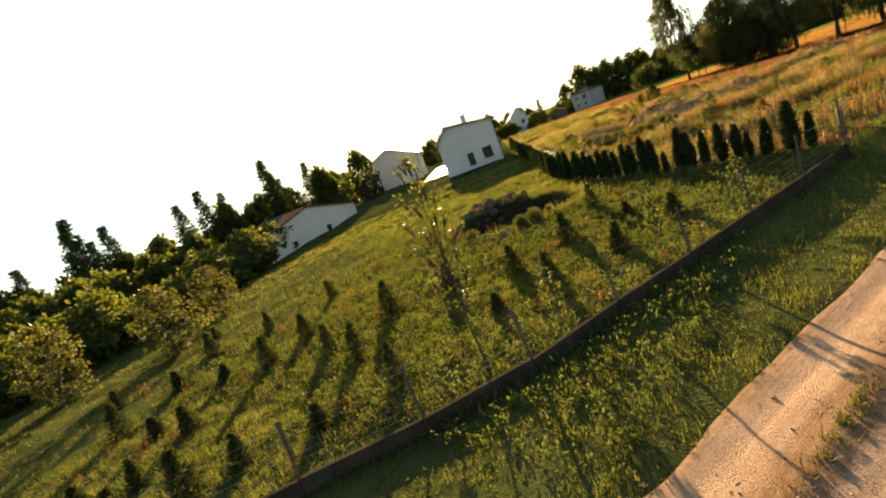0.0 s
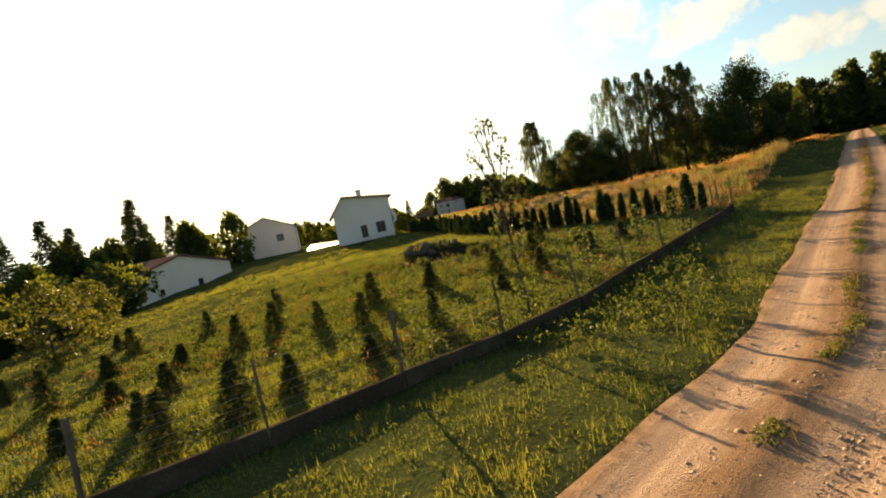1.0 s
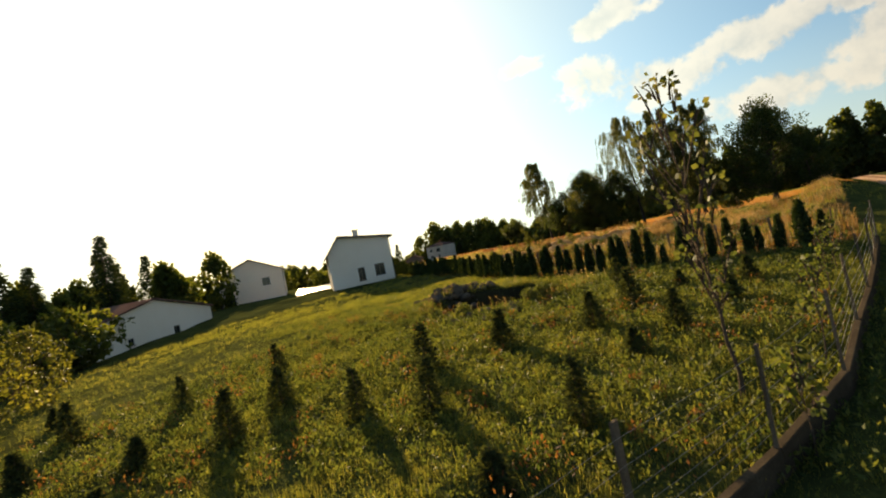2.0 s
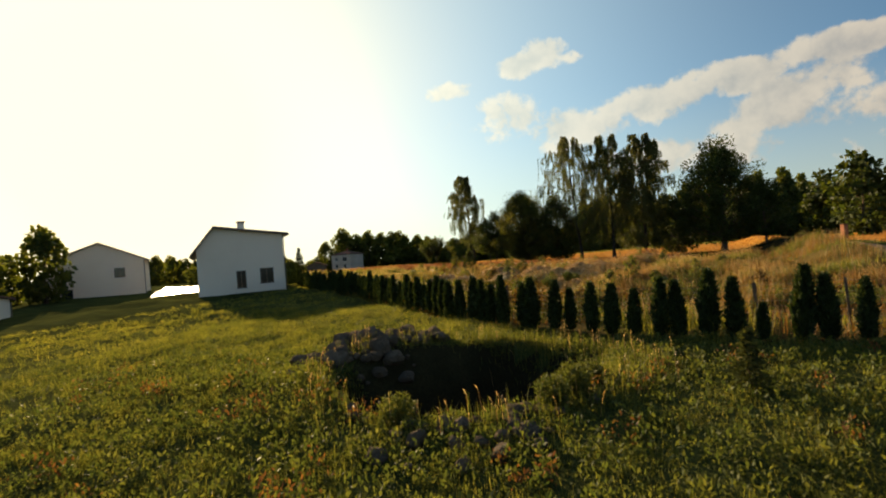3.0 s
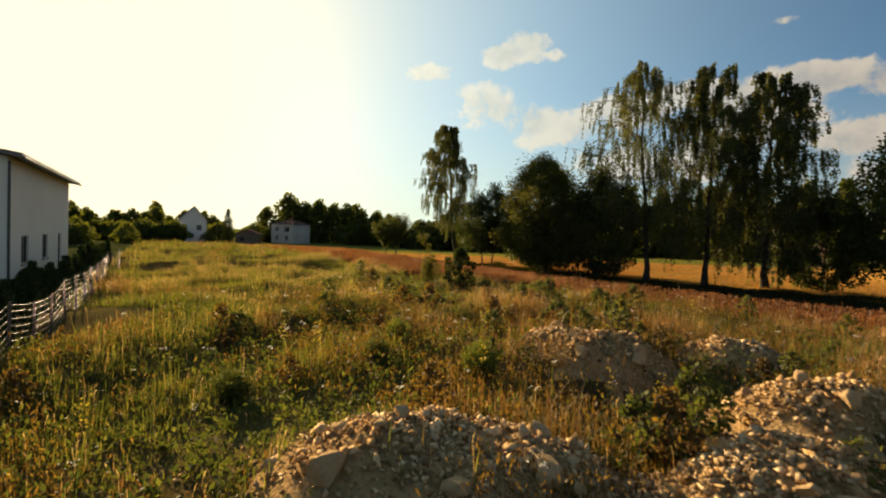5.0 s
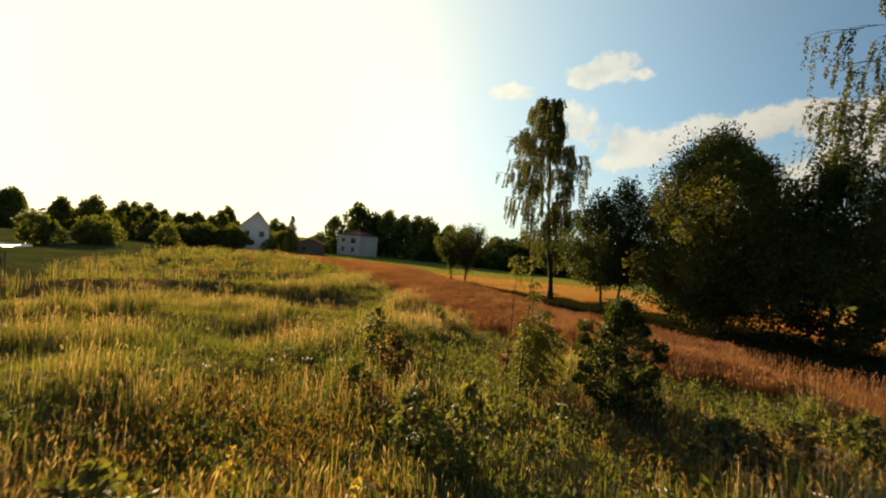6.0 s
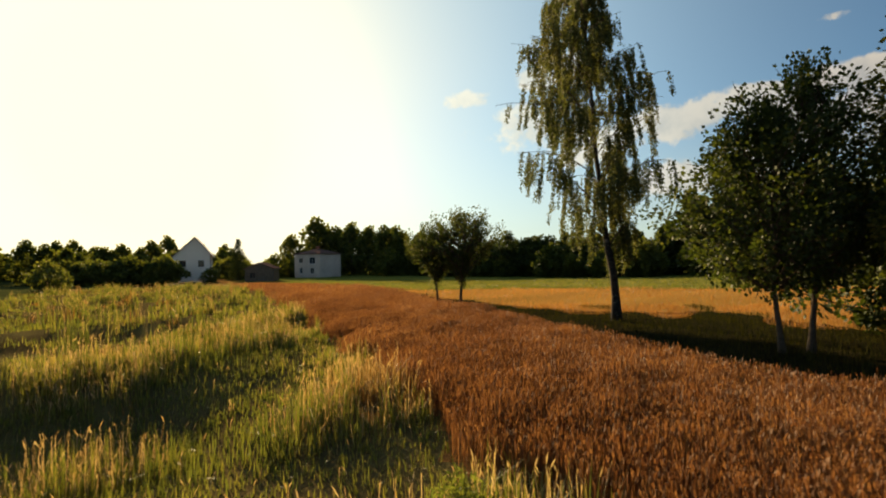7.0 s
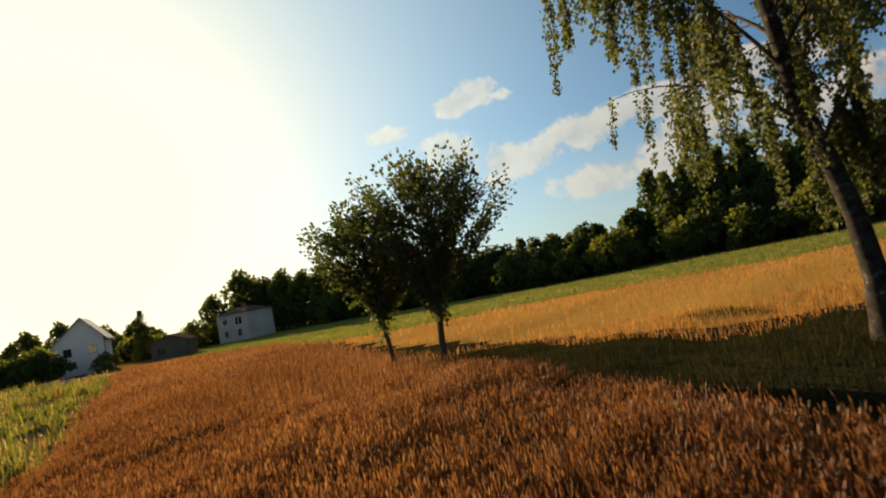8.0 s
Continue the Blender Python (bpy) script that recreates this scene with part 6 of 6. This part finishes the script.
# ---- stones, rubble ----
def boulder(seed, key, worn=0.07):
    """A broken stone with worn edges; the field stones are rounder."""
    g = np.random.default_rng(seed)
    b = bmesh.new()
    for p in g.normal(size=(18 if worn < 0.1 else 36, 3)):
        p = p / np.linalg.norm(p) * g.uniform(0.75 if worn < 0.1 else 0.88, 1.1)
        b.verts.new((p[0], p[1], p[2] * 0.72))
    out = bmesh.ops.convex_hull(b, input=b.verts[:])
    bmesh.ops.delete(b, geom=[v for v in b.verts if not v.link_faces], context="VERTS")
    bmesh.ops.bevel(b, geom=b.edges[:], offset=worn, segments=1 if worn < 0.1 else 2, affect="EDGES", clamp_overlap=True)
    return bm_mesh("stone", b, M[key])


def stones():
    field, broken = [boulder(90 + k, "stone", 0.11) for k in range(6)], [boulder(100 + k, "rubble_stone") for k in range(6)]

    def lay(x, y, r, label, group, sink=0.25, kinds=field):
        ob = new("stone", kinds[int(rng.integers(0, 6))])
        s = r * rng.uniform(0.8, 1.2, 3)
        ob.matrix_basis = pose(x, y, float(ground(x, y)) + s[2] * (0.72 - sink), rng.normal() * 18, rng.normal() * 18, rng.uniform(0, 360)) @ Matrix.Diagonal((*s, 1))
        tagged(ob, label, "stone", group)

    for x0, y0, x1, y1, n in ((-2.1, -8.2, -0.7, -5.6, 58), (-1.4, -6.4, 0.9, -5.5, 34), (-1.5, -8.8, 0.5, -6.9, 34), (-0.6, -5.6, 1.4, -5.3, 10), (-0.3, -10.2, 1.5, -12.2, 12), (1.5, -12.3, 2.9, -12.8, 14), (2.9, -12.8, 4.2, -11.9, 16), (4.2, -11.9, 5.4, -10.0, 14)):
        for _ in range(n):
            t = rng.uniform(0, 1)
            lay(x0 + (x1 - x0) * t + rng.normal() * 0.42, y0 + (y1 - y0) * t + rng.normal() * 0.42, min(0.32 if y0 > -9 else 0.19, rng.gamma(4, 0.043 if y0 > -9 else 0.032)), "grey field stone in the heap beside the pit", "stones beside the pit", 0.22)
    for cx, cy, rx, ry, hh in MOUNDS:
        for _ in range(9):
            lay(cx + rng.normal() * rx * 0.5, cy + rng.normal() * ry * 0.5, min(0.26, 0.03 + rng.gamma(2, 0.03)), "pale broken stone on a rubble heap", "stones on the rubble heaps", 0.3, broken)
    for x, y, r in ((-0.4, 9.5, 0.34), (1.0, 13.0, 0.26), (1.9, 13.2, 0.24), (1.6, 13.1, 0.2), (-3.4, 12.6, 0.26), (-1.1, 13.3, 0.22), (-1.2, 14.3, 0.2), (1.3, 19.2, 0.24), (3.2, 11.3, 0.26), (3.6, 16.1, 0.2), (-0.9, 9.9, 0.2), (2.2, 10.6, 0.24), (-1.2, 11.6, 0.24)):
        lay(x, y, r, "large pale broken block lying on the rubble", "stones on the rubble heaps", 0.35, broken)
    n = 48000
    k = rng.integers(0, len(MOUNDS), n)
    m = np.array(MOUNDS)[k]
    x, y = m[:, 0] + rng.normal(size=n) * m[:, 2] * 0.62, m[:, 1] + rng.normal(size=n) * m[:, 3] * 0.62
    size = rng.gamma(1.8, 0.0145, n).clip(0.012, 0.12)
    tagged(new("rubble", mesh_of("rubble", *pebbles(x, y, ground(x, y) + size * 0.3, size), M["rubble"])), "pale rubble and gravel covering low heaps", "rubble", kind="stuff")


stones()
pole = new("wooden_stake", bm_mesh("wooden_stake", stake(0.62, 0.03, 5), M["rubble_stone"]))
pole.matrix_basis = pose(1.0, 20.4, float(ground(1.0, 20.4)), 6, -34, 0)
tagged(pole, "leaning pale wooden stake stuck in a rubble heap", "stake")


# ---- flowers and tall weeds ----
def flowers():
    def heads(n, x0, y0, x1, y1, h0, h1, per, spread, size, name, key, label, category, stem_key):
        x, y = scatter(x0, y0, x1, y1, n)
        ok = (zone(x, y) == 1) & (mound_height(x, y) < 0.2)
        x, y = x[ok], y[ok]
        h = rng.uniform(h0, h1, len(x))
        z = ground(x, y)
        px = np.repeat(x, per) + rng.normal(size=len(x) * per) * spread
        py = np.repeat(y, per) + rng.normal(size=len(x) * per) * spread
        pz = np.repeat(z + h, per) + rng.normal(size=len(x) * per) * spread * (0.35 if key == "flower" else 2.5)
        stuff(name, leaf_quads(np.stack([px, py, pz], 1), size, None, 0.9), key, label, category)
        stuff(name + "_stalks", blades(np.repeat(x, 4) + rng.normal(size=len(x) * 4) * 0.04, np.repeat(y, 4) + rng.normal(size=len(x) * 4) * 0.04, np.repeat(z, 4), np.repeat(h, 4) * rng.uniform(0.5, 1.0, len(x) * 4), np.full(len(x) * 4, 0.016), 0.15), stem_key, "stalks of " + category, category)

    heads(160, -12, 4, 8, 34, 0.45, 0.85, 12, 0.045, 0.03, "white_flowers", "flower", "small white umbels over the meadow grass", "flowers", "green_tall")
    heads(45, -12, 6, 6, 30, 0.6, 0.95, 40, 0.06, 0.04, "goldenrod", "goldenrod", "yellow goldenrod spikes in the meadow", "flowers", "green_tall")
    # leafy weeds in the meadow and among the rubble
    n = 11000
    cx, cy = scatter(-13, -3, 16, 40, n)
    ok = (zone(cx, cy) == 1) & (mound_height(cx, cy) < 0.3)
    cx, cy = cx[ok], cy[ok]
    per = 16
    size = rng.gamma(4.0, 0.065, len(cx)).clip(0.08, 0.7)
    px = np.repeat(cx, per) + rng.normal(size=len(cx) * per) * np.repeat(size, per) * 0.3
    py = np.repeat(cy, per) + rng.normal(size=len(cx) * per) * np.repeat(size, per) * 0.3
    pz = np.repeat(ground(cx, cy), per) + np.repeat(size, per) * rng.uniform(0.05, 1.0, len(px))
    stuff("meadow_weeds", leaf_quads(np.stack([px, py, pz], 1), rng.uniform(0.06, 0.14, len(px)), np.tile([[0, 0, 0.4]], (len(px), 1)), 0.45), "weed", "leafy green weeds in the meadow", "weeds")
    # low rust-coloured and dull green undergrowth in the meadow
    n = 8600
    cx, cy = scatter(-12, 0, 9, 34, n)
    ok = (zone(cx, cy) == 1) & (mound_height(cx, cy) < 0.45) & (rust_patch(cx, cy) + rng.normal(0, 0.5, n) > -0.2)
    cx, cy = cx[ok], cy[ok]
    per = 26
    size = rng.gamma(5.0, 0.075, len(cx)).clip(0.12, 0.75)
    px = np.repeat(cx, per) + rng.normal(size=len(cx) * per) * np.repeat(size, per) * 0.35
    py = np.repeat(cy, per) + rng.normal(size=len(cx) * per) * np.repeat(size, per) * 0.35
    pz = np.repeat(ground(cx, cy), per) + np.repeat(size, per) * rng.uniform(0.1, 1.0, len(px))
    stuff("rusty_undergrowth", leaf_quads(np.stack([px, py, pz], 1), rng.uniform(0.05, 0.11, len(px)), np.tile([[0, 0, 0.7]], (len(px), 1)), 0.3), "rust_weed", "rust-brown undergrowth of withered weeds in the meadow", "weeds")
    # tall dry weeds round the pit
    a, r = rng.uniform(0, 6.28, 2600), rng.normal(1.16, 0.12, 2600)
    x, y = PIT[0] + 3.3 * r * np.cos(a), PIT[1] + 2.8 * r * np.sin(a)
    stuff("pit_weeds", blades(x, y, ground(x, y), rng.gamma(4, 0.07, 2600).clip(0.1, 0.6), np.full(2600, 0.014), 0.3), "green_tall", "rank weeds round the pit", "weeds")
    k = rng.integers(0, 2600, 160)
    stuff("pit_seed_grass", ears(x[k], y[k], ground(x[k], y[k]), rng.uniform(0.2, 0.55, 160), rng.uniform(0.06, 0.14, 160), np.full(160, 0.018), 0.2, 0.6), "seed", "pale seed heads round the pit", "grass")


flowers()


def red_weeds():
    """Clumps of dock and other reddish weeds on the plot."""
    cx, cy = scatter(-8, -34, 14, -8, 420)
    ok = clear(cx, cy) & (zone(cx, cy) == 0) & (line_gap(cx, cy, FENCE) < -0.5) & (kind_patch(cx * 2, cy * 2) > 0.1)
    cx, cy = cx[ok], cy[ok]
    per = 34
    size = rng.uniform(0.2, 0.55, len(cx))
    p = np.stack([np.repeat(cx, per) + rng.normal(size=len(cx) * per) * np.repeat(size, per) * 0.35, np.repeat(cy, per) + rng.normal(size=len(cx) * per) * np.repeat(size, per) * 0.35,
                  np.repeat(ground(cx, cy), per) + np.repeat(size, per) * rng.uniform(0.05, 1.0, len(cx) * per)], 1)
    stuff("red_weeds", leaf_quads(p, rng.uniform(0.05, 0.11, len(p)), np.tile([[0, 0, 0.6]], (len(p), 1)), 0.4), "red_weed", "reddish-brown weeds on the plot", "weeds")


red_weeds()
